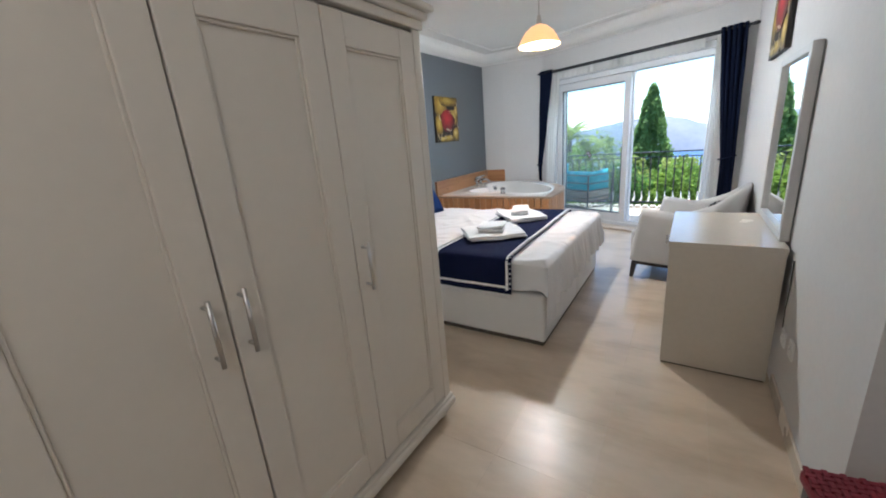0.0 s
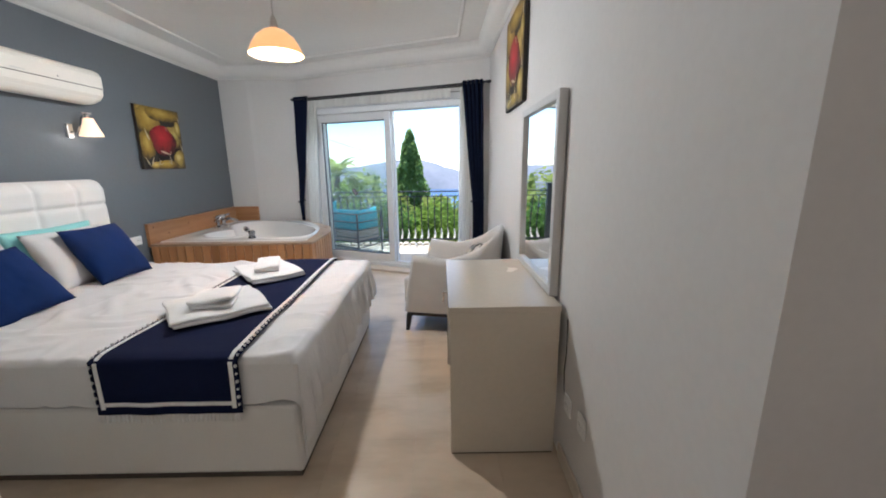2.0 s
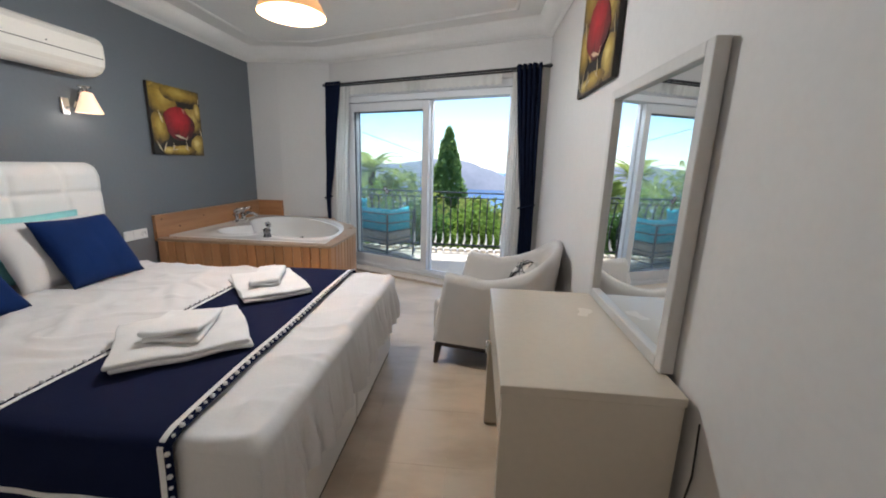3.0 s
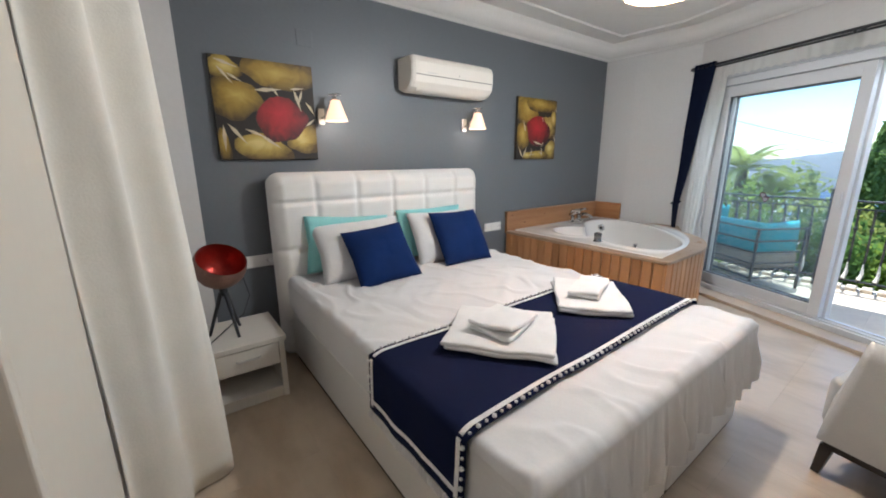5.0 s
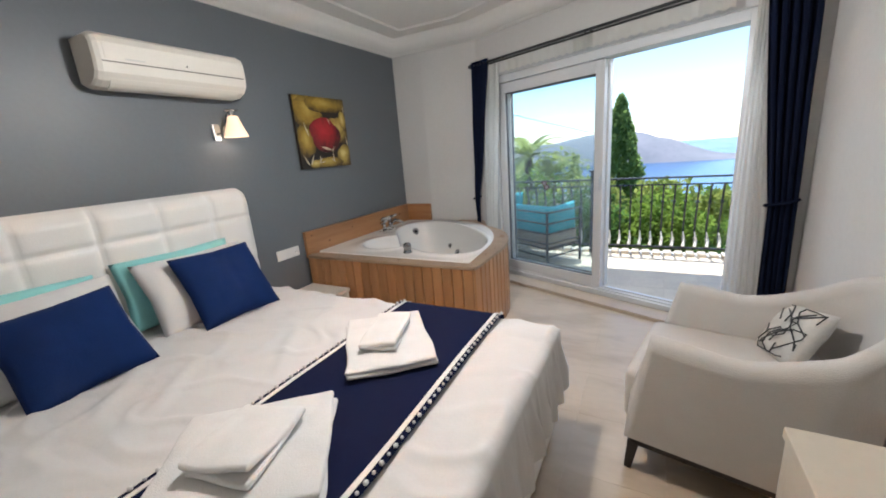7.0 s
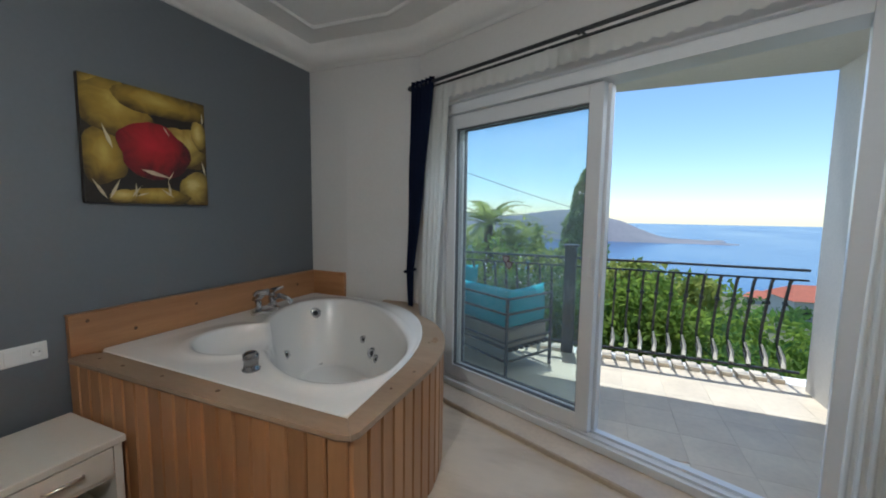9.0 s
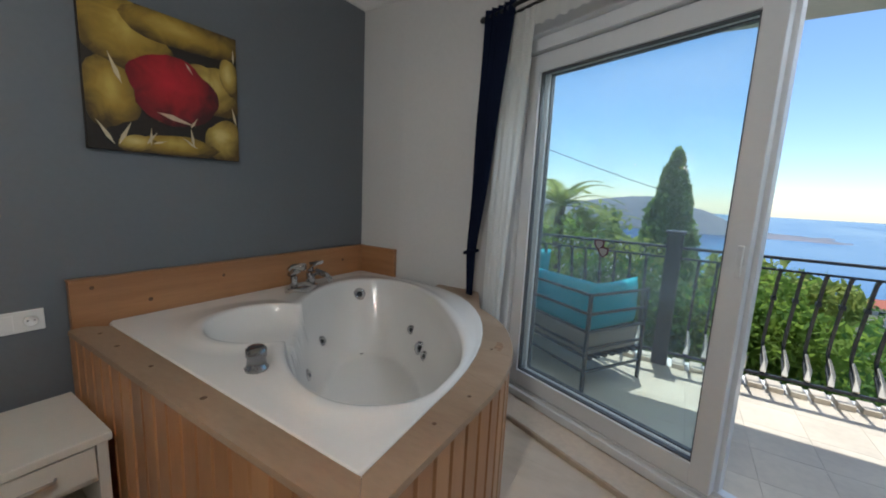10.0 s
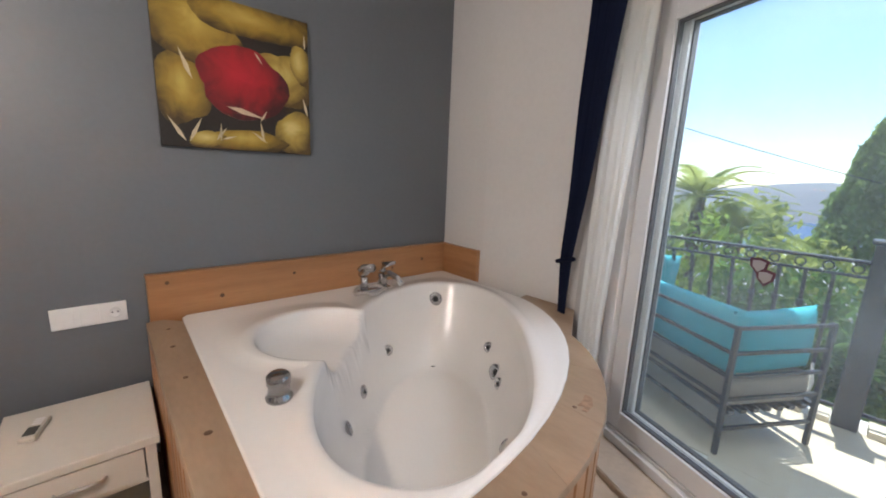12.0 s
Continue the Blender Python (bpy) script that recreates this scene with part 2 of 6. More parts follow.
def lathe(profile, seg=24, bm=None, at=(0, 0, 0), axis=None):
    """Profile of (radius, height) turned round z, or round the given axis."""
    bm = bm or bmesh.new()
    turn = Vector((0, 0, 1)).rotation_difference(Vector(axis)).to_matrix() if axis else Matrix.Identity(3)
    rings = []
    for r, h in profile:
        rings.append([bm.verts.new(Vector(at) + turn @ Vector((r * math.cos(2 * math.pi * k / seg), r * math.sin(2 * math.pi * k / seg), h)))
                      for k in range(seg)])
    for a, b in zip(rings, rings[1:]):
        for k in range(seg):
            bm.faces.new((a[k], a[(k + 1) % seg], b[(k + 1) % seg], b[k]))
    if profile[0][0] > 1e-4:
        bm.faces.new(rings[0][::-1])
    if profile[-1][0] > 1e-4:
        bm.faces.new(rings[-1])
    return bm


def tube(path, r, seg=8, bm=None, square=False, close=False):
    """A round (or square) bar along a line of points; r may be a list."""
    bm = bm or bmesh.new()
    pts = [Vector(p) for p in path]
    n = len(pts)
    rings = []
    seg = 4 if square else seg
    for i, p in enumerate(pts):
        d = (pts[(i + 1) % n] - pts[i - 1]) if close else (pts[min(i + 1, n - 1)] - pts[max(i - 1, 0)])
        d = d.normalized() if d.length > 1e-9 else Vector((0, 0, 1))
        ref = Vector((0, 0, 1)) if abs(d.z) < 0.9 else Vector((0, 1, 0))
        a = d.cross(ref).normalized()
        b = a.cross(d)
        rr = r[i] if isinstance(r, (list, tuple)) else r
        off = math.pi / 4 if square else 0
        k2 = 1.414 if square else 1
        rings.append([bm.verts.new(p + (a * math.cos(off + 2 * math.pi * k / seg) + b * math.sin(off + 2 * math.pi * k / seg)) * rr * k2) for k in range(seg)])
    last = n if close else n - 1
    for i in range(last):
        a, b = rings[i], rings[(i + 1) % n]
        for k in range(seg):
            bm.faces.new((a[k], a[(k + 1) % seg], b[(k + 1) % seg], b[k]))
    if not close:
        bm.faces.new(rings[0][::-1])
        bm.faces.new(rings[-1])
    return bm


def sheet_mesh(nu, nv, f, thick=0.0):
    """A grid surface f(u, v); with a thickness it becomes a closed shell."""
    bm = bmesh.new()
    g = [[bm.verts.new(f(i / nu, j / nv)) for j in range(nv + 1)] for i in range(nu + 1)]
    for i in range(nu):
        for j in range(nv):
            bm.faces.new((g[i][j], g[i + 1][j], g[i + 1][j + 1], g[i][j + 1]))
    if thick:
        bmesh.ops.recalc_face_normals(bm, faces=bm.faces)
        bmesh.ops.solidify(bm, geom=bm.faces[:], thickness=thick)
    return bm


def wob(x, y=0.0, z=0.0, s=1.0):
    return noise.noise(Vector((x * s, y * s, z * s)))


# plan of the oblique window wall: s along it, d outwards from the glass
U, N, G0 = (0.9259, -0.3778), (0.3778, 0.9259), (1.29, 0.08)
WIN_TURN = math.degrees(math.atan2(U[1], U[0]))


def W(s, d):
    return (G0[0] + U[0] * s + N[0] * d, G0[1] + U[1] * s + N[1] * d)


CEIL = 2.62
D_IN, D_OUT = -0.15, 0.13

# ---- setting: floor, walls, ceiling ----
R_WALL = 3.44
HALL_Y = -4.75
WR = W(2.38, D_IN)

slab = structure(part("floor", prism([(-0.2, -7.6), (4.9, -7.6), (4.9, -4.7), (3.6, -4.7), (3.6, -1.25), W(2.5, D_OUT), W(-1.1, D_OUT), (-0.2, 0.55)], -0.2, -0.006), GROUT),
                 "polished cream marble floor with warm brown veins", "floor")

# grey bed wall and the other walls
structure(part("wall_west", box(-0.22, -4.31, 0, 0, 0.0, 2.47), GREY_WALL), "slate grey painted wall behind the bed", "wall")
structure(part("wall_west_band", box(-0.22, -4.31, 2.47, 0.0, 0.0, CEIL + 0.1), WHITE_WALL), "white band of wall above the grey paint", "wall")
structure(part("wall_pier", box(-0.22, -4.95, 0, 0.012, -4.31, CEIL + 0.1), WHITE_WALL), "white plastered pier beside the grey wall", "wall")
structure(part("wall_alcove", box(0.012, -4.95, 0, 1.42, -4.75, CEIL + 0.1), WHITE_WALL), "white plastered wall behind the cream curtain", "wall")
structure(part("wall_niche_end", box(1.42, -4.95, 0, 1.66, -4.73, CEIL + 0.1, 0.004), WHITE_WALL), "white plastered end of the wall beside the wardrobe", "wall")
structure(part("wall_hall_west", box(1.22, -7.6, 0, 1.42, -4.95, CEIL + 0.1), WHITE_WALL), "white plastered wall behind the wardrobe", "wall")
structure(part("wall_south", box(1.42, -7.8, 0, 4.9, -7.6, CEIL + 0.1), WHITE_WALL), "white plastered wall at the end of the hall", "wall")
structure(part("wall_hall_east", box(4.7, -7.6, 0, 4.9, -4.75, CEIL + 0.1), WHITE_WALL), "white plastered hall wall", "wall")
structure(part("wall_east", box(R_WALL, HALL_Y, 0, 3.66, WR[1] + 0.08, CEIL + 0.1), WHITE_WALL), "white plastered wall behind the dressing table", "wall")
structure(part("wall_hall_return", box(3.66, HALL_Y, 0, 4.9, HALL_Y + 0.2, CEIL + 0.1), WHITE_WALL), "white plastered wall return of the hall", "wall")

# window wall: corner pier, left piece, lintel, right piece
TURN = -0.25   # where the corner wall meets the window wall
OP_L, OP_R, OP_T = -0.14, 2.06, 2.17
structure(part("wall_north_corner", prism([(-0.22, 0.0), (0.36, 0.0), (0.42, 0.006), W(TURN, D_IN), W(TURN, D_OUT), (-0.22, 0.30)], 0, CEIL + 0.1), WHITE_WALL),
          "white plastered corner pier of the window wall", "wall")
structure(part("wall_north_left", prism([W(TURN, D_IN), W(OP_L, D_IN), W(OP_L, D_OUT), W(TURN, D_OUT)], 0, CEIL + 0.1), WHITE_WALL), "white plastered wall beside the sliding door", "wall")
structure(part("wall_north_lintel", prism([W(OP_L, D_IN), W(OP_R, D_IN), W(OP_R, D_OUT), W(OP_L, D_OUT)], OP_T, CEIL + 0.1), WHITE_WALL), "white plastered lintel over the sliding door", "wall")
structure(part("wall_north_right", prism([W(OP_R, D_IN), W(2.75, D_IN), W(2.75, D_OUT), W(OP_R, D_OUT)], 0, CEIL + 0.1), WHITE_WALL), "white plastered wall piece beside the blue curtain", "wall")

# ceiling with its coving and bead, one mesh
bm = prism([(-0.2, -7.7), (4.9, -7.7), (4.9, -4.7), (3.6, -4.7), (3.6, -1.2), W(2.5, D_OUT), W(-0.92, D_OUT), (-0.2, 0.62)], CEIL, CEIL + 0.12)
structure(part("ceiling", bm, CEILING), "white painted ceiling", "ceiling")

def inset(line, d):
    """The line moved d to its right-hand side, mitred."""
    pts = [Vector(p) for p in line]
    out = []
    for i, p in enumerate(pts):
        a = (p - pts[i - 1]).normalized() if i else (pts[1] - p).normalized()
        b = (pts[i + 1] - p).normalized() if i < len(pts) - 1 else a
        na, nb = Vector((a.y, -a.x)), Vector((b.y, -b.x))
        m = (na + nb)
        m = m / max(0.3, m.dot(na)) if m.length > 1e-6 else na
        out.append(p + m * d)
    return out


def cornice(line, profile, bm=None):
    bm = bm or bmesh.new()
    cols = []
    for d, z in profile:
        cols.append([bm.verts.new((p.x, p.y, z)) for p in inset(line, d)])
    for a, b in zip(cols, cols[1:]):
        for i in range(len(line) - 1):
            bm.faces.new((a[i], a[i + 1], b[i + 1], b[i]))
    return bm


SIMPLE = [(0.0, -4.31), (0.0, 0.0), (0.36, 0.0), W(TURN, D_IN), (WR[0], WR[1]), (R_WALL, HALL_Y)]
cove = [(0.002, 2.475), (0.012, 2.475), (0.016, 2.49)] + [(0.016 + 0.115 * math.sin(a), 2.49 + 0.115 * (1 - math.cos(a))) for a in [k * math.pi / 16 for k in range(1, 9)]] + [(0.135, CEIL + 0.002)]
bm = cornice(SIMPLE, cove)
cornice(SIMPLE, [(0.33, CEIL + 0.002), (0.33, CEIL - 0.010), (0.338, CEIL - 0.018), (0.352, CEIL - 0.018), (0.36, CEIL - 0.010), (0.36, CEIL + 0.002)], bm)
structure(part("trim", bm, CEILING, smooth=True), "white plaster coving and ceiling bead", "coving")

# skirting along the plain walls
bm = box(R_WALL - 0.012, HALL_Y + 0.0, 0, R_WALL - 0.001, -3.78, 0.08, 0.003)
box(R_WALL - 0.012, -2.84, 0, R_WALL - 0.001, WR[1] - 0.02, 0.08, 0.003, bm=bm)
structure(part("baseboard", bm, SKIRT), "low cream stone skirting", "skirting")

# ---- sliding door in the oblique wall ----
def wbox(s0, d0, z0, s1, d1, z1, bevel=0.003, bm=None):
    """A box in the window wall's own directions (local frame: x along, y out)."""
    return box(s0, d0, z0, s1, d1, z1, bevel, bm=bm)


door = new("door_1")
door.matrix_basis = pose(G0[0], G0[1], 0, 0, 0, WIN_TURN)
structure(door, "white plastic sliding balcony door, one leaf slid open", "sliding door")
bm = wbox(-0.14, -0.06, 0.03, -0.075, 0.10, 2.10)
wbox(1.995, -0.06, 0.03, 2.06, 0.10, 2.10, bm=bm)
wbox(-0.075, -0.06, 2.035, 1.995, 0.10, 2.10, bm=bm)
wbox(-0.075, -0.06, 0.03, 1.995, 0.10, 0.075, bm=bm)
wbox(-0.075, -0.035, 0.075, 1.995, -0.028, 0.09, 0, bm=bm)
wbox(-0.075, 0.028, 0.075, 1.995, 0.035, 0.09, 0, bm=bm)
part("door_frame", bm, PVC, door)
part("shutter_box", wbox(-0.14, -0.10, 2.10, 2.06, 0.12, 2.17, 0.008), PVC, door, "white roller shutter box")


def leaf(s0, s1, d):
    bm = wbox(s0, d - 0.026, 0.09, s0 + 0.078, d + 0.026, 2.03)
    wbox(s1 - 0.078, d - 0.026, 0.09, s1, d + 0.026, 2.03, bm=bm)
    wbox(s0 + 0.078, d - 0.026, 0.09, s1 - 0.078, d + 0.026, 0.185, bm=bm)
    wbox(s0 + 0.078, d - 0.026, 1.935, s1 - 0.078, d + 0.026, 2.03, bm=bm)
    ob = part("leaf", bm, PVC, door)
    bm = wbox(s0 + 0.078, d - 0.012, 0.185, s0 + 0.086, d + 0.012, 1.935, 0)
    wbox(s1 - 0.086, d - 0.012, 0.185, s1 - 0.078, d + 0.012, 1.935, 0, bm=bm)
    wbox(s0 + 0.086, d - 0.012, 0.185, s1 - 0.086, d + 0.012, 0.193, 0, bm=bm)
    wbox(s0 + 0.086, d - 0.012, 1.927, s1 - 0.086, d + 0.012, 1.935, 0, bm=bm)
    part("gasket", bm, RUBBER, ob)
    g = part("pane", wbox(s0 + 0.086, d - 0.004, 0.193, s1 - 0.086, d + 0.004, 1.927, 0), PANE, ob)
    g.visible_shadow = False
    return ob


leaf(-0.073, 1.066, -0.001)
leaf(-0.055, 1.08, 0.062)
bm = lathe([(0.017, -0.007), (0.017, 0.0), (0.012, 0.004)], 12, at=(1.047, -0.027, 1.05), axis=(0, -1, 0))
part("handle", box(1.037, -0.062, 0.99, 1.057, -0.048, 1.11, 0.004, bm=bm), PVC, door, "small white pull handle")
structure(part("threshold", prism([W(-0.14, -0.24), W(2.06, -0.24), W(2.06, 0.13), W(-0.14, 0.13)], -0.01, 0.03, bevel=0.005), THRESHOLD),
          "beige stone threshold under the sliding door", "threshold")

# ---- curtain rod and curtains ----
rod = thing("curtain_rod", "black iron curtain rod with small finials above the sliding door", "curtain rod", (G0[0], G0[1], 0), WIN_TURN)
ROD_D, ROD_Z = -0.25, 2.215
part("bar", tube([(-0.21, ROD_D, ROD_Z), (2.37, ROD_D, ROD_Z)], 0.011, 10), BLACK_METAL, rod, smooth=True)
part("rear_bar", tube([(-0.18, ROD_D + 0.045, ROD_Z - 0.012), (2.33, ROD_D + 0.045, ROD_Z - 0.012)], 0.008, 8), BLACK_METAL, rod, smooth=True)
for s in (-0.21, 2.37):
    sg = -1 if s < 0 else 1
    part("finial", lathe([(0.011, 0), (0.019, 0.006), (0.012, 0.014), (0.02, 0.03), (0.012, 0.05), (0.0, 0.062)], 12, at=(s, ROD_D, ROD_Z), axis=(sg, 0, 0)), BLACK_METAL, rod, smooth=True)
for s in (-0.13, 1.02, 2.28):
    part("bracket", tube([(s, D_IN, ROD_Z + 0.01), (s, ROD_D + 0.02, ROD_Z + 0.005), (s, ROD_D, ROD_Z - 0.014)], 0.007, 6), BLACK_METAL, rod)


def curtain(name, label, material, s0, s1, d, folds, amp, z0, z1, gather=None, tie=None, nu=90, nv=26, seed=0.0):
    """A hanging cloth with folds; gather(v) gives (low s, high s) at height v (0 at the foot)."""
    def f(u, v):
        a, b = gather(v) if gather else (s0, s1)
        s = a + (b - a) * u
        ph = u * folds * 2 * math.pi
        k = amp * (0.75 + 0.35 * wob(u * 6, seed, 0.3)) * min(1, (b - a) / (s1 - s0) + 0.25)
        off = k * math.sin(ph + 0.8 * wob(u * 3, v * 1.6, seed)) + 0.010 * wob(u * 9, v * 3, seed + 4)
        s += 0.3 * k * math.sin(2 * ph + seed) + 0.004 * wob(u * 5, v * 4, seed)
        z = z0 + (z1 - z0) * v + (0.006 * math.sin(ph * 1.3) if v < 0.02 else 0)
        return Vector((s, d + off, z))
    c = thing(name, label, "curtain", (G0[0], G0[1], 0), WIN_TURN, "window curtains")
    part("cloth", sheet_mesh(nu, nv, f), material, c, smooth=True)
    return c


def tied(lo, hi, waist_lo, waist_hi, foot_lo, foot_hi, w=0.42):
    def g(v):
        if v > w:
            k = ((v - w) / (1 - w)) ** 0.9
            return waist_lo + (lo - waist_lo) * k, waist_hi + (hi - waist_hi) * k
        k = (1 - v / w) ** 0.9
        return waist_lo + (foot_lo - waist_lo) * k, waist_hi + (foot_hi - waist_hi) * k
    return g


cl = curtain("curtain", "navy blue curtain tied back, falling behind the tub", NAVY_CURTAIN, -0.23, 0.0, ROD_D, 5, 0.026, 0.63, ROD_Z + 0.03,
             tied(-0.225, 0.0, -0.268, -0.19, -0.25, -0.20, 0.17), nu=90, seed=1.0)
part("tieback", tube([(-0.230 + 0.044 * math.cos(a), ROD_D - 0.004 + 0.036 * math.sin(a), 0.90 + 0.015 * math.cos(a)) for a in [k * math.pi / 10 for k in range(20)]], 0.010, 8, close=True), NAVY_CURTAIN, cl, smooth=True)
cr = curtain("curtain", "long navy blue curtain tied back beside the sliding door", NAVY_CURTAIN, 2.09, 2.36, ROD_D, 5, 0.035, 0.02, ROD_Z + 0.03,
             tied(2.09, 2.33, 2.22, 2.355, 2.235, 2.36), nu=90, seed=2.0)
part("tieback", tube([(2.287 + 0.076 * math.cos(a), ROD_D - 0.005 + 0.055 * math.sin(a), 0.97 + 0.02 * math.cos(a)) for a in [k * math.pi / 10 for k in range(20)]], 0.008, 8, close=True), NAVY_CURTAIN, cr, smooth=True)
curtain("sheer_curtain", "white sheer curtain gathered beside the sliding door", SHEER, -0.16, 0.12, ROD_D + 0.05, 4, 0.010, 0.05, ROD_Z - 0.005,
        tied(-0.12, 0.10, -0.16, 0.0, -0.15, 0.01, 0.3), nu=110, seed=3.0)
curtain("sheer_curtain", "white sheer curtain gathered beside the blue curtain", SHEER, 2.03, 2.24, ROD_D + 0.05, 6, 0.014, 0.03, ROD_Z - 0.005,
        tied(2.06, 2.15, 2.045, 2.20, 2.03, 2.24, 0.5), nu=110, seed=4.0)
curtain("sheer_pelmet", "narrow white sheer heading under the curtain rod", SHEER, 0.1, 1.95, ROD_D + 0.05, 22, 0.006, 2.10, ROD_Z - 0.005, nu=200, nv=4, seed=6.0)

# ---- cream curtain at the alcove ----
ac = thing("alcove_curtain", "long cream curtain hanging in soft folds beside the wardrobe", "curtain", (0.98, -4.41, 0), math.degrees(math.atan2(-0.31, 0.36)))


def alcove(u, v):
    s = 0.475 * u
    off = 0.036 * math.sin(u * 4 * math.pi + 0.5 * wob(u * 2, v * 1.4, 8.0)) + 0.02 * wob(u * 7, v * 2.4, 3.0)
    return Vector((s + 0.16 * v ** 1.3 * (1 - u), off, 0.02 + 2.56 * v))


part("cloth", sheet_mesh(80, 30, alcove, 0.002), CREAM_CURTAIN, ac, smooth=True)
part("rail", box(-0.05, -0.015, 2.585, 0.50, 0.015, 2.618, 0.004), PVC, ac)


# ---- wardrobe ----
def wardrobe():
    x, y1 = 2.03, -4.70
    y0 = -6.16
    w = thing("wardrobe", "tall cream painted three-door wardrobe with panelled doors", "wardrobe")
    part("carcass", box(1.50, y0, 0.10, x - 0.022, y1, 1.80, 0.004), CREAM, w)
    # sheet behind the doors, its colour giving the gaps their shade
    part("back_gap", box(x - 0.0225, y0 + 0.03, 0.14, x - 0.019, y1 - 0.03, 1.795), SHADOW_GAP, w, "dark sheet coloured as the shade between the doors")
    part("side_stile", box(x - 0.022, y1 - 0.05, 0.10, x + 0.002, y1, 1.80, 0.004), CREAM, w)
    part("side_stile", box(x - 0.022, y0, 0.10, x + 0.002, y0 + 0.05, 1.80, 0.004), CREAM, w)
    bm = box(1.48, y0 - 0.02, 0.06, x + 0.022, y1 + 0.022, 0.10, 0.012)
    box(1.49, y0 - 0.01, 0.10, x + 0.012, y1 + 0.012, 0.125, 0.008, bm=bm)
    part("plinth", bm, CREAM, w)
    bm = box(1.49, y0 - 0.01, 1.80, x + 0.012, y1 + 0.012, 1.835, 0.006)
    box(1.475, y0 - 0.03, 1.835, x + 0.03, y1 + 0.03, 1.865, 0.010, bm=bm)
    box(1.46, y0 - 0.045, 1.865, x + 0.05, y1 + 0.05, 1.89, 0.008, bm=bm)
    part("cornice", bm, CREAM, w)
    for yy in (y1 - 0.05, y0 + 0.05):
        part("foot", lathe([(0.022, 0), (0.035, 0.012), (0.038, 0.04), (0.03, 0.06)], 14, at=(x - 0.04, yy, 0)), CREAM, w, smooth=True)
        part("foot", lathe([(0.022, 0), (0.035, 0.012), (0.038, 0.04), (0.03, 0.06)], 14, at=(1.55, yy, 0)), CREAM, w, smooth=True)
    edges = [y1 - 0.052, -5.208, -5.658, y0 + 0.052]
    for i in range(3):
        b, a = edges[i] - 0.003, edges[i + 1] + 0.003
        bm = box(x - 0.018, a, 0.14, x + 0.004, a + 0.085, 1.785, 0.003)
        box(x - 0.018, b - 0.085, 0.14, x + 0.004, b, 1.785, 0.003, bm=bm)
        box(x - 0.018, a + 0.085, 0.14, x + 0.004, b - 0.085, 0.24, 0.003, bm=bm)
        box(x - 0.018, a + 0.085, 1.685, x + 0.004, b - 0.085, 1.785, 0.003, bm=bm)
        d = part("door", bm, CREAM, w)
        part("panel", box(x - 0.016, a + 0.08, 0.235, x - 0.010, b - 0.08, 1.69), CREAM, d)
        bm = bmesh.new()
        for (p, q, r_, s_) in ((a + 0.085, 0.24, a + 0.093, 1.685), (b - 0.093, 0.24, b - 0.085, 1.685), (a + 0.093, 0.24, b - 0.093, 0.248), (a + 0.093, 1.677, b - 0.093, 1.685)):
            box(x - 0.011, p, q, x - 0.002, r_, s_, 0.002, bm=bm)
        part("moulding", bm, CREAM, d)
        hy = a + 0.032 if i < 2 else b - 0.05
        bm = tube([(x + 0.034, hy, 0.885), (x + 0.034, hy, 1.06)], 0.006, 10)
        for hz in (0.905, 1.04):
            tube([(x + 0.002, hy, hz), (x + 0.034, hy, hz)], 0.005, 8, bm=bm)
        part("handle", bm, STEEL, d, "brushed steel bar handle", smooth=True)


wardrobe()


# ---- bed ----
BX1, BY0, BY1 = 2.268, -3.885, -2.245


def bed():
    b = thing("bed", "white leatherette box bed with a tufted padded headboard", "bed")
    ym = -3.02
    bm = box(0.16, BY0, 0.03, BX1, ym - 0.004, 0.37, 0.018)
    part("base_half", bm, LEATHER, b, smooth=False)
    part("base_half", box(0.16, ym + 0.004, 0.03, BX1, BY1, 0.37, 0.018), LEATHER, b)
    # strip coloured as the shade below the base
    part("floor_strip", box(0.18, BY0 + 0.015, 0.0, BX1 - 0.015, BY1 - 0.015, 0.032), SHADOW_GAP, b, "dark strip coloured as the shade under the bed base")
    part("mattress", box(0.19, BY0 + 0.02, 0.37, BX1 - 0.02, BY1 - 0.02, 0.585, 0.05, 4), SHEET, b, smooth=True)
    # headboard with its tufts
    y0, y1, zt = -3.955, -2.20, 1.285
    part("headboard_body", box(0.03, y0 + 0.012, 0.0, 0.14, y1 - 0.012, zt - 0.012, 0.07, 5), LEATHER, b)

    def tuft(u, v):
        y = y0 + (y1 - y0) * u
        near = max(0.0, 0.085 - min(u, 1 - u) * (y1 - y0))
        top = zt - 0.085 + math.sqrt(0.085 ** 2 - near ** 2)
        z = 0.30 + (top - 0.30) * v
        cu = abs((u * 6.0) % 1.0 - 0.5) * 2
        h = zt - z
        lo, hi = (0, 0.19) if h < 0.19 else (0.19, 0.50) if h < 0.50 else (0.50, 1.0)
        cv = abs((h - lo) / (hi - lo) - 0.5) * 2
        pad = 0.030 * (1 - cu ** 12) * (1 - cv ** 12)
        edge = min(1.0, min(u, 1 - u) * 22) ** 0.5 * min(1.0, (1 - v) * 14) ** 0.5
        return Vector((0.135 + (pad + 0.055) * edge, y, z))
    part("headboard_padding", sheet_mesh(128, 80, tuft, 0.0), LEATHER, b, "white tufted leatherette padding", smooth=True)
    return b


bed()


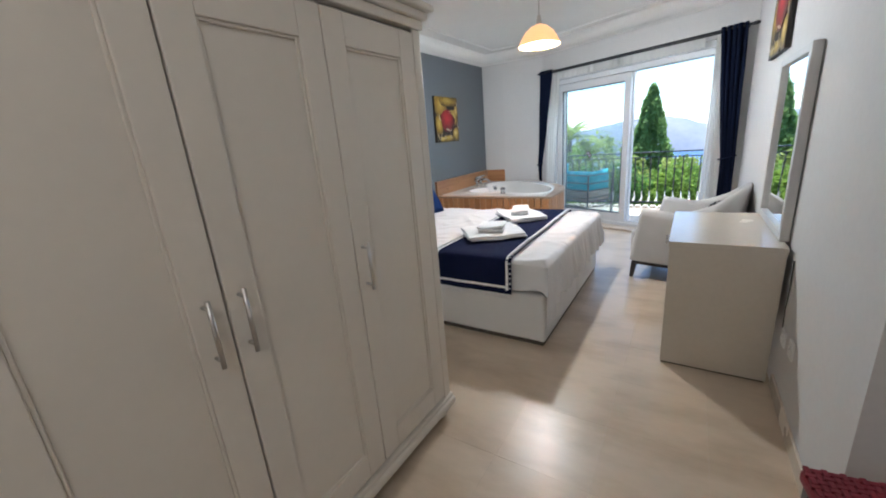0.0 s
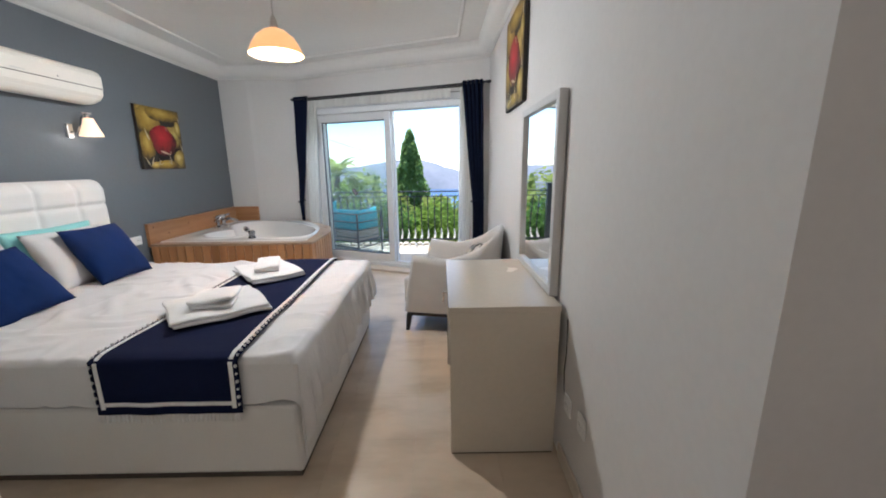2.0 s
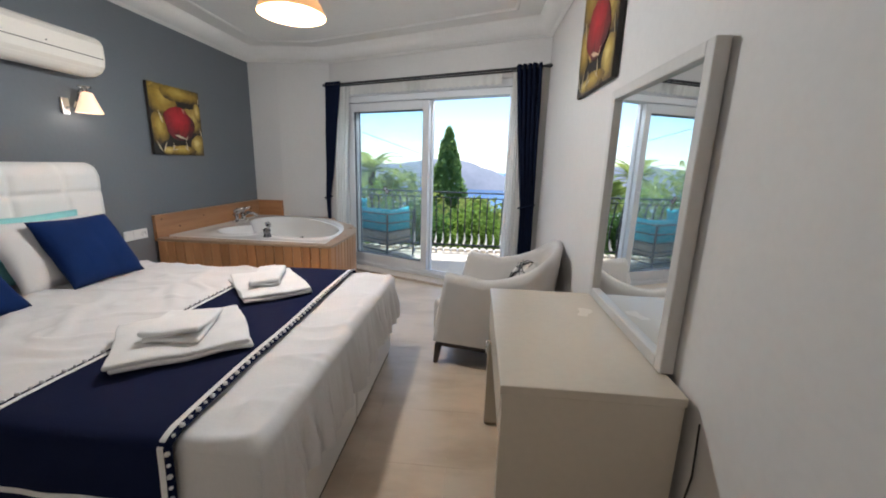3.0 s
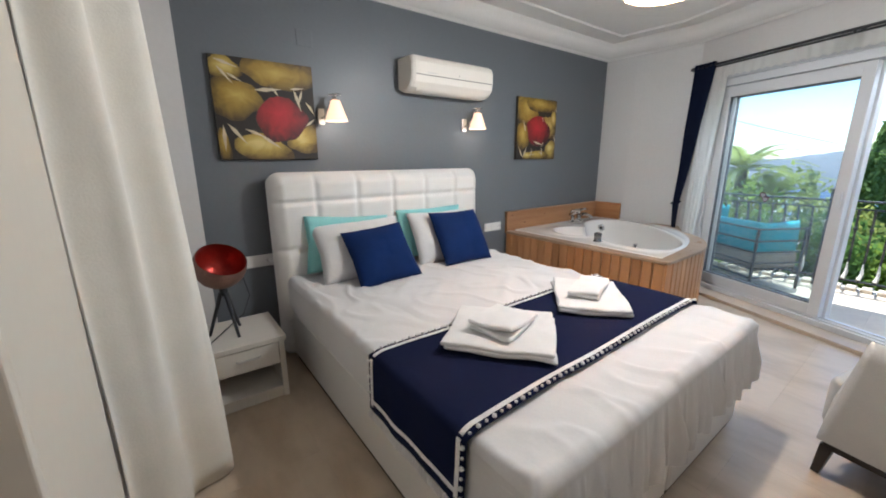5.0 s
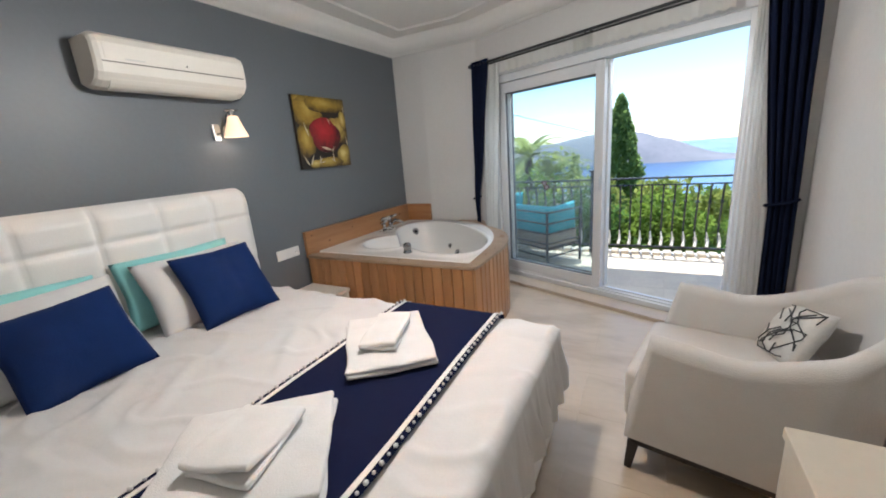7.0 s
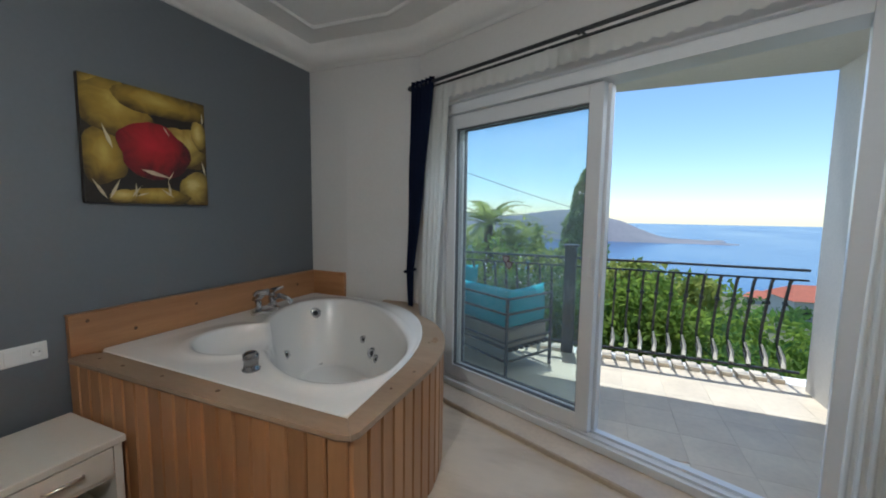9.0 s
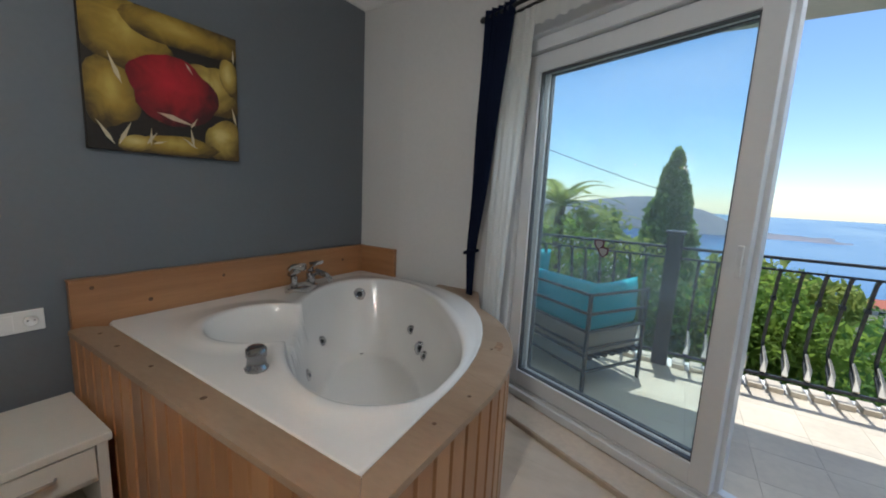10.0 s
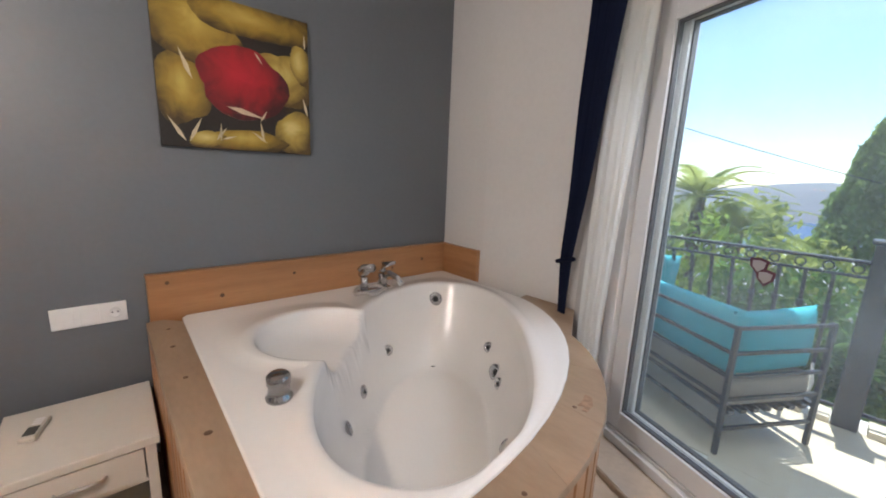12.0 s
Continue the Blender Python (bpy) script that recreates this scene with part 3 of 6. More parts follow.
def bed_sheet():
    """White sheet over the mattress, hanging loose over the foot and tucked along the sides."""
    x1, y0, y1, top = BX1 + 0.012, BY0 - 0.006, BY1 + 0.006, 0.592
    s = thing("bed_sheet", "crumpled white cotton sheet hanging over the foot of the bed", "bed sheet")
    drop_f, drop_s = 0.34, 0.185
    xs0 = 0.20

    def f(u, v):
        a = u * ((x1 - xs0) + drop_f)             # along the bed, past the foot edge
        c = -drop_s + v * ((y1 - y0) + 2 * drop_s)  # across the bed
        over_f = a - (x1 - xs0)
        x = xs0 + min(a, x1 - xs0)
        y = y0 + min(max(c, 0), y1 - y0)
        over_s = max(-c, c - (y1 - y0), 0)
        loose = 1.0 + 1.1 * min(1.0, max(0.0, (max(1.43 - x, x - 2.03) - 0.03) / 0.12))
        z = top + 0.007 * wob(x * 2.5, y * 2.5, 1.0) + 0.006 * loose * max(0.0, 1 - 7 * abs(wob(x * 2.2, y * 2.6, 2.0))) + 0.0045 * loose * max(0.0, 1 - 6 * abs(wob(x * 4 + y, y * 4 - x * 2, 5.0)))
        r = 0.028
        of, os_ = max(0.0, over_f), over_s
        drop = math.hypot(of, os_) if (of > 0 and os_ > 0) else max(of, os_)
        z -= drop
        if of > 0:
            t = of / drop_f
            ph = y * 52 + 3.4 * wob(y * 2.2, 0.3, 7.0) - t * 0.9
            pleat = (0.5 + 0.5 * math.cos(ph)) ** 5 * (0.7 + 0.8 * wob(y * 4, 0, 2.0))
            small = (0.5 + 0.5 * math.cos(ph * 1.7 + 1.0)) ** 6
            near = max(0.0, 1 - (y - y0) / 0.22)
            grow = min(1.0, max(0.0, (t - 0.08) / 0.6))
            x += 0.012 + 0.014 * t + grow * (0.042 * pleat + 0.016 * small)
            y += 0.018 * t * math.sin(ph) - 0.02 * t
            z += drop * (0.18 - 0.30 * near + 0.16 * wob(y * 3.1, 0, 9.0) + 0.05 * small)
        if os_ > 0:
            sg = -1 if c < 0 else 1
            t = os_ / drop_s
            y += sg * (0.006 + 0.012 * t * (0.5 + wob(x * 6, 0, 3.0)))
        # round the top edges
        de = min(x1 - x if over_f < 0 else 0, y - y0 if c > 0 else 0, y1 - y if c < (y1 - y0) else 0)
        if drop == 0 and 0 <= de < r:
            z -= (r - math.sqrt(max(0, r * r - (r - de) ** 2))) * 0.9
        elif drop > 0:
            z = min(z, top - r * 0.9 + 0.006 - drop * 0.72) if drop < 0.05 else z - 0.02
        return Vector((x, y, z))
    part("cloth", sheet_mesh(130, 300, f), SHEET, s, smooth=True)


bed_sheet()
RUN_X0, RUN_X1 = 1.433, 2.03


def runner():
    r = thing("bed_runner", "navy blue bed runner with white braid and tassels", "bed runner")
    y0, y1 = BY0 - 0.022, BY1 + 0.02
    hang_s, hang_n = 0.235, 0.24
    top = 0.612
    total = (y1 - y0) + hang_s + hang_n

    def at(u, v, lift=0.0):
        """u along x, v along the strip from the south hem to the north hem."""
        x = RUN_X0 + (RUN_X1 - RUN_X0) * u
        c = v * total - hang_s
        if c < 0:
            y, z = y0 - 0.010 - 0.02 * (-c / hang_s) * (0.5 + 0.5 * wob(x * 7, 0, 2)) - lift, top - 0.012 + c
        elif c > y1 - y0:
            e = c - (y1 - y0)
            y, z = y1 + 0.010 + lift, top - 0.012 - e
        else:
            y = y0 + c
            de = min(c, (y1 - y0) - c)
            z = top + 0.004 * wob(x * 4, y * 3, 6.0) + lift - (0.012 * (1 - min(1, de / 0.05)) ** 2)
        return Vector((x + 0.028 - 0.056 * v + 0.01 * wob(v * 5, u, 4), y, z))
    part("cloth", sheet_mesh(20, 120, lambda u, v: at(u, v), 0.004), NAVY, r, smooth=True)
    w = 0.017 / (RUN_X1 - RUN_X0)
    h = 0.017 / total
    for u0 in (0.035, 1 - 0.035 - w):
        part("braid", sheet_mesh(3, 160, lambda u, v, u0=u0: at(u0 + w * u, 0.012 + v * 0.976, 0.0045), 0.002), TRIM_WHITE, r, "white braid")
    for v0 in (0.018, 1 - 0.018 - h):
        part("braid", sheet_mesh(30, 2, lambda u, v, v0=v0: at(0.035 + 0.93 * u, v0 + h * v, 0.0045), 0.002), TRIM_WHITE, r, "white braid")
    # knots and tassels along the long edges, stuff of one part each
    for u_ in (0.012, 0.988):
        bm = bmesh.new()
        n = 62
        for k in range(n):
            p = at(u_, 0.02 + 0.96 * k / (n - 1), 0.006)
            bmesh.ops.create_icosphere(bm, subdivisions=1, radius=0.0085 if k % 2 else 0.006, matrix=Matrix.Translation(p))
        tagged(part("fringe", bm, TRIM_WHITE, r, "row of small white knots", smooth=True), kind="stuff")
    for v_, sg in ((0.0, -1), (1.0, 1)):
        bm = bmesh.new()
        n = 34
        for k in range(n):
            p = at(0.02 + 0.96 * k / (n - 1), v_, 0.003)
            tube([p, p + Vector((0.002 * (k % 3 - 1), sg * 0.004, -0.018)), p + Vector((0.002, sg * 0.004, -0.034))], [0.004, 0.006, 0.003], 6, bm=bm)
        tagged(part("fringe", bm, TRIM_WHITE, r, "short white tassels"), kind="stuff")


runner()


# ---- dressing table ----
def dressing_table():
    x0, x1, y0, y1 = 2.92, 3.42, -3.757, -2.90
    t = thing("dressing_table", "plain cream lacquered dressing table with one drawer", "dressing table")
    part("top", box(x0, y0, 0.722, x1, y1, 0.75, 0.003), TABLE_CREAM, t)
    part("side_panel", box(x0 + 0.006, y0 + 0.002, 0.008, x1 - 0.004, y0 + 0.032, 0.722, 0.002), TABLE_CREAM, t)
    part("side_panel", box(x0 + 0.006, y1 - 0.032, 0.008, x1 - 0.004, y1 - 0.002, 0.722, 0.002), TABLE_CREAM, t)
    part("back_panel", box(x1 - 0.024, y0 + 0.032, 0.35, x1 - 0.008, y1 - 0.032, 0.722), TABLE_CREAM, t)
    # dark sliver drawn for the shade where the side panel meets the floor
    part("shadow_strip", box(x0 + 0.012, y0 + 0.005, 0.0, x1 - 0.01, y0 + 0.029, 0.009), SHADOW_GAP, t)
    d = part("drawer", box(x0 + 0.004, y0 + 0.036, 0.575, x0 + 0.022, y1 - 0.036, 0.718, 0.002), TABLE_CREAM, t)
    part("drawer_box", box(x0 + 0.022, y0 + 0.05, 0.585, x1 - 0.06, y1 - 0.05, 0.70), TABLE_CREAM, d)
    yc = (y0 + y1) / 2
    bm = tube([(x0 - 0.022, yc + 0.026 * math.cos(a), 0.645 + 0.026 * math.sin(a)) for a in [k * math.pi / 9 for k in range(18)]], 0.005, 8, close=True)
    tube([(x0 + 0.004, yc, 0.671), (x0 - 0.022, yc, 0.671)], 0.006, 8, bm=bm)
    part("handle", bm, CHROME, d, "chrome ring pull", smooth=True)


dressing_table()


def wall_mirror():
    y0, y1, z0, z1 = -3.638, -2.90, 0.752, 1.672
    m = thing("mirror", "rectangular mirror in a wide pale grey frame on the dressing table", "mirror")
    w = 0.040
    bm = box(3.395, y0, z0, 3.436, y0 + w, z1, 0.004)
    box(3.395, y1 - w, z0, 3.436, y1, z1, 0.004, bm=bm)
    box(3.395, y0 + w, z0, 3.436, y1 - w, z0 + w, 0.004, bm=bm)
    box(3.395, y0 + w, z1 - w, 3.436, y1 - w, z1, 0.004, bm=bm)
    part("frame", bm, MIRROR_FRAME, m)
    part("mirror_glass", box(3.414, y0 + w - 0.004, z0 + w - 0.004, 3.430, y1 - w + 0.004, z1 - w + 0.004), MIRROR, m)


MIRROR_FRAME = mat("pale_grey_frame", (0.58, 0.56, 0.54), 0.4, vary=0.06, scale=5, stretch=(1, 1, 0.3))
wall_mirror()


# ---- armchair ----
def armchair():
    fx, fy = 2.655, -1.985
    c = thing("armchair", "pale grey linen tub armchair on dark wooden legs", "armchair", (fx, fy, 0), -11.5)
    # local frame: front at x = 0, back towards +x, y across
    hw, dep = 0.37, 0.74

    def shell(u, v, inner):
        """Round the chair from one arm front by the back to the other arm front."""
        t = u * 2 - 1
        a = abs(t)
        off = 0.075 if inner else 0.0
        sgn = -1 if t < 0 else 1
        if a > 0.42:
            k = (a - 0.42) / 0.58
            x = (dep - 0.17) * (1 - k) + (0.0 if not inner else 0.0)
            y = sgn * (hw - off)
        else:
            ang = (a / 0.42) * math.pi / 2
            x = (dep - 0.17) + (0.17 - off * 0.6) * math.cos(ang)
            y = sgn * (hw - off) * math.sin(ang) ** 0.7
        rise = 0.5 + 0.5 * math.cos(min(1, a / 0.72) * math.pi)
        front = max(0.0, (a - 0.72) / 0.28)
        top = 0.612 + 0.215 * rise + 0.030 * front ** 0.8
        lo = 0.17 if not inner else 0.35
        lean = 0.05 * rise * v
        slant = 0.075 * v * max(0.0, (a - 0.45) / 0.55)
        return Vector((x + lean + slant, y * (1 + 0.03 * v), lo + (top - lo) * v))

    nu, nv = 64, 10
    bm = bmesh.new()
    o = [[bm.verts.new(shell(i / nu, j / nv, False)) for j in range(nv + 1)] for i in range(nu + 1)]
    n_ = [[bm.verts.new(shell(i / nu, j / nv, True)) for j in range(nv + 1)] for i in range(nu + 1)]
    mid = [bm.verts.new((o[i][nv].co + n_[i][nv].co) / 2 + Vector((0, 0, 0.018))) for i in range(nu + 1)]
    for i in range(nu):
        for j in range(nv):
            bm.faces.new((o[i][j], o[i + 1][j], o[i + 1][j + 1], o[i][j + 1]))
            bm.faces.new((n_[i][j], n_[i][j + 1], n_[i + 1][j + 1], n_[i + 1][j]))
        bm.faces.new((o[i][nv], o[i + 1][nv], mid[i + 1], mid[i]))
        bm.faces.new((mid[i], mid[i + 1], n_[i + 1][nv], n_[i][nv]))
    for i in (0, nu):
        bm.faces.new([o[i][j] for j in range(nv + 1)] + [mid[i]] + [n_[i][j] for j in range(nv, -1, -1)])
    part("shell", bm, LINEN, c, smooth=True)
    part("seat", box(-0.03, -hw + 0.075, 0.20, dep - 0.12, hw - 0.075, 0.44, 0.035, 4), LINEN, c, smooth=True)
    part("rail", box(0.02, -hw + 0.01, 0.135, dep - 0.08, hw - 0.01, 0.185, 0.006), DARK_WOOD, c, "dark wooden rail")
    for lx, ly, dx in ((0.035, -hw + 0.03, -0.02), (0.035, hw - 0.03, -0.02), (dep - 0.12, -hw + 0.05, 0.05), (dep - 0.12, hw - 0.05, 0.05)):
        part("leg", tube([(lx + dx, ly, 0.0), (lx, ly, 0.15)], [0.014, 0.022], square=True), DARK_WOOD, c)
    return c


armchair()


# ---- corner tub ----
DECK = 0.632


def tub_outline():
    """Plan of the timber deck, from the bed side round to the window wall."""
    pts = [(0.034, -1.655), (1.56, -1.635)]
    pts += [(1.56 + 0.045 * math.sin(a), -1.59 - 0.045 * math.cos(a)) for a in [k * math.pi / 12 for k in range(1, 7)]]
    cx, cy, r = 0.90, -1.12, 0.70
    for k in range(0, 15):
        a = math.radians(-2 + k * 5.0)
        pts.append((cx + r * math.cos(a), cy + r * 1.28 * math.sin(a)))
    return pts


OVAL_A, OVAL_B = 0.765, 0.37
TUB_C = (0.85, -0.778)
SEAT_X, SEAT_Y, SEAT_R = -0.31, -0.34, 0.252


def tub_height(x, y):
    """Height of the basin's surface: a bowl, with a shallow round shelf beside it."""
    dx, dy = x - TUB_C[0], y - TUB_C[1]
    xr, yr = (dx - dy) * 0.7071, (dx + dy) * 0.7071
    q = ((abs(xr) / OVAL_A) ** 2.25 + (abs(yr) / OVAL_B) ** 2.25) ** (1 / 2.25)
    k = min(1.0, max(0.0, (q - 0.66) / 0.34))
    bowl = 0.215 + (DECK - 0.005 - 0.215) * (0.35 * k + 0.65 * k ** 2.0)
    e = math.hypot(dx - SEAT_X, dy - SEAT_Y) / SEAT_R
    shelf = DECK - 0.095 * (1 - min(1.0, e) ** 6) if e < 1 else DECK
    lip = DECK - 0.004
    return min(bowl if q < 1 else DECK, shelf, lip + 0.006)


def basin_r(th):
    """Radius of the basin's edge round its middle: an oval on the diagonal joined with a small round seat."""
    c, s = math.cos(th), math.sin(th)
    a, b, rot = OVAL_A, OVAL_B, -math.pi / 4
    cr, sr = math.cos(th - rot), math.sin(th - rot)
    r1 = ((abs(cr) / a) ** 2.25 + (abs(sr) / b) ** 2.25) ** (-1 / 2.25)
    dx, dy, rad = SEAT_X, SEAT_Y, SEAT_R
    bq = c * dx + s * dy
    disc = bq * bq - (dx * dx + dy * dy - rad * rad)
    r2 = bq + math.sqrt(disc) if disc > 0 and bq > 0 else 0
    k = 28.0
    return math.log(math.exp(k * r1) + math.exp(k * r2)) / k


def tub():
    t = thing("corner_tub", "white acrylic corner whirlpool tub boxed in varnished pine", "bathtub")
    outer = tub_outline()
    cx, cy = TUB_C
    poly = [Vector(p) for p in outer] + [Vector((1.0, 0.02)), Vector((0.42, -0.004)), Vector((0.40, -0.036)), Vector((0.034, -0.036))]
    acr = [Vector((0.036, -1.542)), Vector((1.528, -1.553))] + [Vector((0.60 + 0.90 * math.cos(a), -1.30 + 1.255 * math.sin(a))) for a in [math.radians(3 + 6 * k) for k in range(15)]] +  [Vector((0.42, -0.04)), Vector((0.036, -0.04))]

    def reach(pl, th):
        d = Vector((math.cos(th), math.sin(th)))
        best = 9.0
        o = Vector((cx, cy))
        for p, q in zip(pl, pl[1:] + pl[:1]):
            e = q - p
            den = d.x * e.y - d.y * e.x
            if abs(den) < 1e-9:
                continue
            w = p - o
            s_ = (w.x * e.y - w.y * e.x) / den
            m = (w.x * d.y - w.y * d.x) / den
            if s_ > 0 and -1e-6 <= m <= 1 + 1e-6:
                best = min(best, s_)
        return best

    n = 220
    rows = []
    bm = bmesh.new()
    for i in range(n):
        th = 2 * math.pi * i / n
        ro = reach(acr, th)
        rb = min(basin_r(th), ro - 0.035)
        g = min(0.065, (ro - rb - 0.012) * 0.8)
        d = Vector((math.cos(th), math.sin(th), 0))
        c = Vector((cx, cy, 0))
        col = [(ro, DECK - 0.012), (ro, DECK + 0.002), (ro - 0.003, DECK + 0.005), (ro - 0.008, DECK + 0.005), (ro - (ro - rb - g) * 0.5, DECK + 0.005), (rb + g, DECK + 0.006), (rb + g * 0.85, DECK + 0.012), (rb + g * 0.3, DECK + 0.013), (rb + g * 0.08, DECK + 0.010), (rb, DECK + 0.002)]
        for m in range(1, 33):
            r = rb * (1 - m / 33)
            col.append((r, tub_height(cx + r * math.cos(th), cy + r * math.sin(th))))
        rows.append([bm.verts.new(c + d * r + Vector((0, 0, z))) for r, z in col])
    for i in range(n):
        a, b = rows[i], rows[(i + 1) % n]
        for j in range(len(a) - 1):
            bm.faces.new((a[j], a[j + 1], b[j + 1], b[j]))
    bm.faces.new([rw[-1] for rw in rows])
    part("basin", bm, ACRYLIC, t, smooth=True)

    # timber deck boards round the acrylic
    def ring(th0, th1, m, pl_in, pl_out, z0, z1):
        bm = bmesh.new()
        cols = []
        for k in range(m + 1):
            th = th0 + (th1 - th0) * k / m
            ri, ro = reach(pl_in, th) + 0.001, reach(pl_out, th) + 0.012
            d = Vector((math.cos(th), math.sin(th), 0))
            c = Vector((cx, cy, 0))
            cols.append([bm.verts.new(c + d * r + Vector((0, 0, z))) for r, z in ((ri, z0), (ro, z0), (ro + 0.004, z0 + 0.006), (ro, z1), (ri, z1))])
        for a, b in zip(cols, cols[1:]):
            for j in range(5):
                bm.faces.new((a[j], a[(j + 1) % 5], b[(j + 1) % 5], b[j]))
        bm.faces.new(cols[0])
        bm.faces.new(cols[-1][::-1])
        return bm
    tc = math.atan2(-1.612 - cy, 1.582 - cx)
    part("deck_board", ring(math.atan2(-1.60 - cy, 0.04 - cx), tc - 0.0007, 40, acr, poly, DECK - 0.022, DECK), PINE_TOP, t)
    for a, b in ((tc + 0.0007, -0.32), (-0.319, 0.02), (0.021, 0.50), (0.501, 1.75)):
        part("deck_board", ring(a, b, 20, acr, poly, DECK - 0.022, DECK), PINE_TOP, t)
    # backboards along the two walls
    part("backboard", box(0.003, -1.65, DECK - 0.03, 0.034, -0.003, 0.825, 0.003), PINE_H, t)
    part("backboard", box(0.034, -0.034, DECK - 0.03, 0.35, -0.003, 0.83, 0.003), PINE_H, t)
    part("backboard_cap", box(0.003, -1.653, 0.825, 0.037, -0.003, 0.832, 0.002), PINE_H, t)
    # upright boards of the front
    line = [Vector(p) for p in outer]
    lens = [0.0]
    for p, q in zip(line, line[1:]):
        lens.append(lens[-1] + (q - p).length)

    def along(d):
        for i in range(len(line) - 1):
            if d <= lens[i + 1]:
                k = (d - lens[i]) / (lens[i + 1] - lens[i])
                return line[i].lerp(line[i + 1], k)
        return line[-1]
    wboard = 0.082
    nb = int(lens[-1] / wboard)
    for k in range(nb):
        p, q = along(k * wboard + 0.003), along((k + 1) * wboard - 0.003)
        e = (q - p).normalized()
        nn = Vector((e.y, -e.x))
        bm = bmesh.new()
        L = (q - p).length
        prof = [(0.0, 0.0), (0.006, 0.008), (L - 0.006, 0.008), (L, 0.0), (L, -0.012), (0.0, -0.012)]
        lo = [bm.verts.new((a, b, 0.012)) for a, b in prof]
        hi = [bm.verts.new((a, b, DECK - 0.024)) for a, b in prof]
        bm.faces.new(lo[::-1])
        bm.faces.new(hi)
        for i in range(6):
            bm.faces.new((lo[i], lo[(i + 1) % 6], hi[(i + 1) % 6], hi[i]))
        ob = part("board", bm, PINE, t)
        ob.matrix_basis = Matrix(((e.x, nn.x, 0, p.x), (e.y, nn.y, 0, p.y), (0, 0, 1, 0), (0, 0, 0, 1)))
    inner = [((p.x - cx) * 0.965 + cx, (p.y - cy) * 0.965 + cy) for p in line]
    # dark core, so the gaps between boards get their shade by colour
    part("backing", prism(inner + [(0.45, -0.05), (0.05, -0.05)], 0.0, 0.17), SHADOW_GAP, t)
    return t


TUB = tub()


# ---- balcony ----
STONE = mat("pale_terrace_tile", (0.62, 0.53, 0.40), 0.45, vary=0.1, scale=3, fine=30, per_object=0.03, color2=(0.53, 0.44, 0.33))
RENDER_WHITE = mat("white_render", (0.74, 0.71, 0.66), 0.85, vary=0.06, scale=2, fine=40, bump=0.4, bump_scale=40)
RAIL_Y = 1.33
structure(part("balcony_slab", prism([(-2.2, 0.55), W(-1.0, D_OUT), W(2.75, D_OUT), (5.4, -1.2), (5.4, 1.50), (-2.2, 1.50)], -0.35, -0.034), RENDER_WHITE), "concrete balcony slab", "balcony")
structure(part("balcony_soffit", prism([(-2.4, 0.55), W(-1.0, D_OUT), W(2.75, D_OUT), (5.6, -1.2), (5.6, 1.24), (-2.4, 1.24)], 2.42, 2.62), RENDER_WHITE), "white rendered underside of the balcony above", "soffit")
structure(part("facade_left", box(-2.4, 0.5, -4.0, W(-0.92, D_OUT)[0], 0.55, CEIL + 0.1), RENDER_WHITE), "white rendered outer wall", "wall")
pil = structure(part("balcony_pillar", prism([(3.83, 0.82), (3.87, 0.76), (3.94, 0.73), (4.6, 0.73), (4.6, 1.3), (3.94, 1.3), (3.87, 1.27), (3.83, 1.21)], -0.034, 2.42), RENDER_WHITE), "white rendered balcony pillar with a stone foot", "pillar")
part("foot_tile", prism([(3.818, 0.812), (3.86, 0.748), (3.937, 0.718), (4.6, 0.718), (4.6, 0.728), (3.94, 0.728), (3.867, 0.757), (3.828, 0.817)], -0.034, 0.07), THRESHOLD, pil)


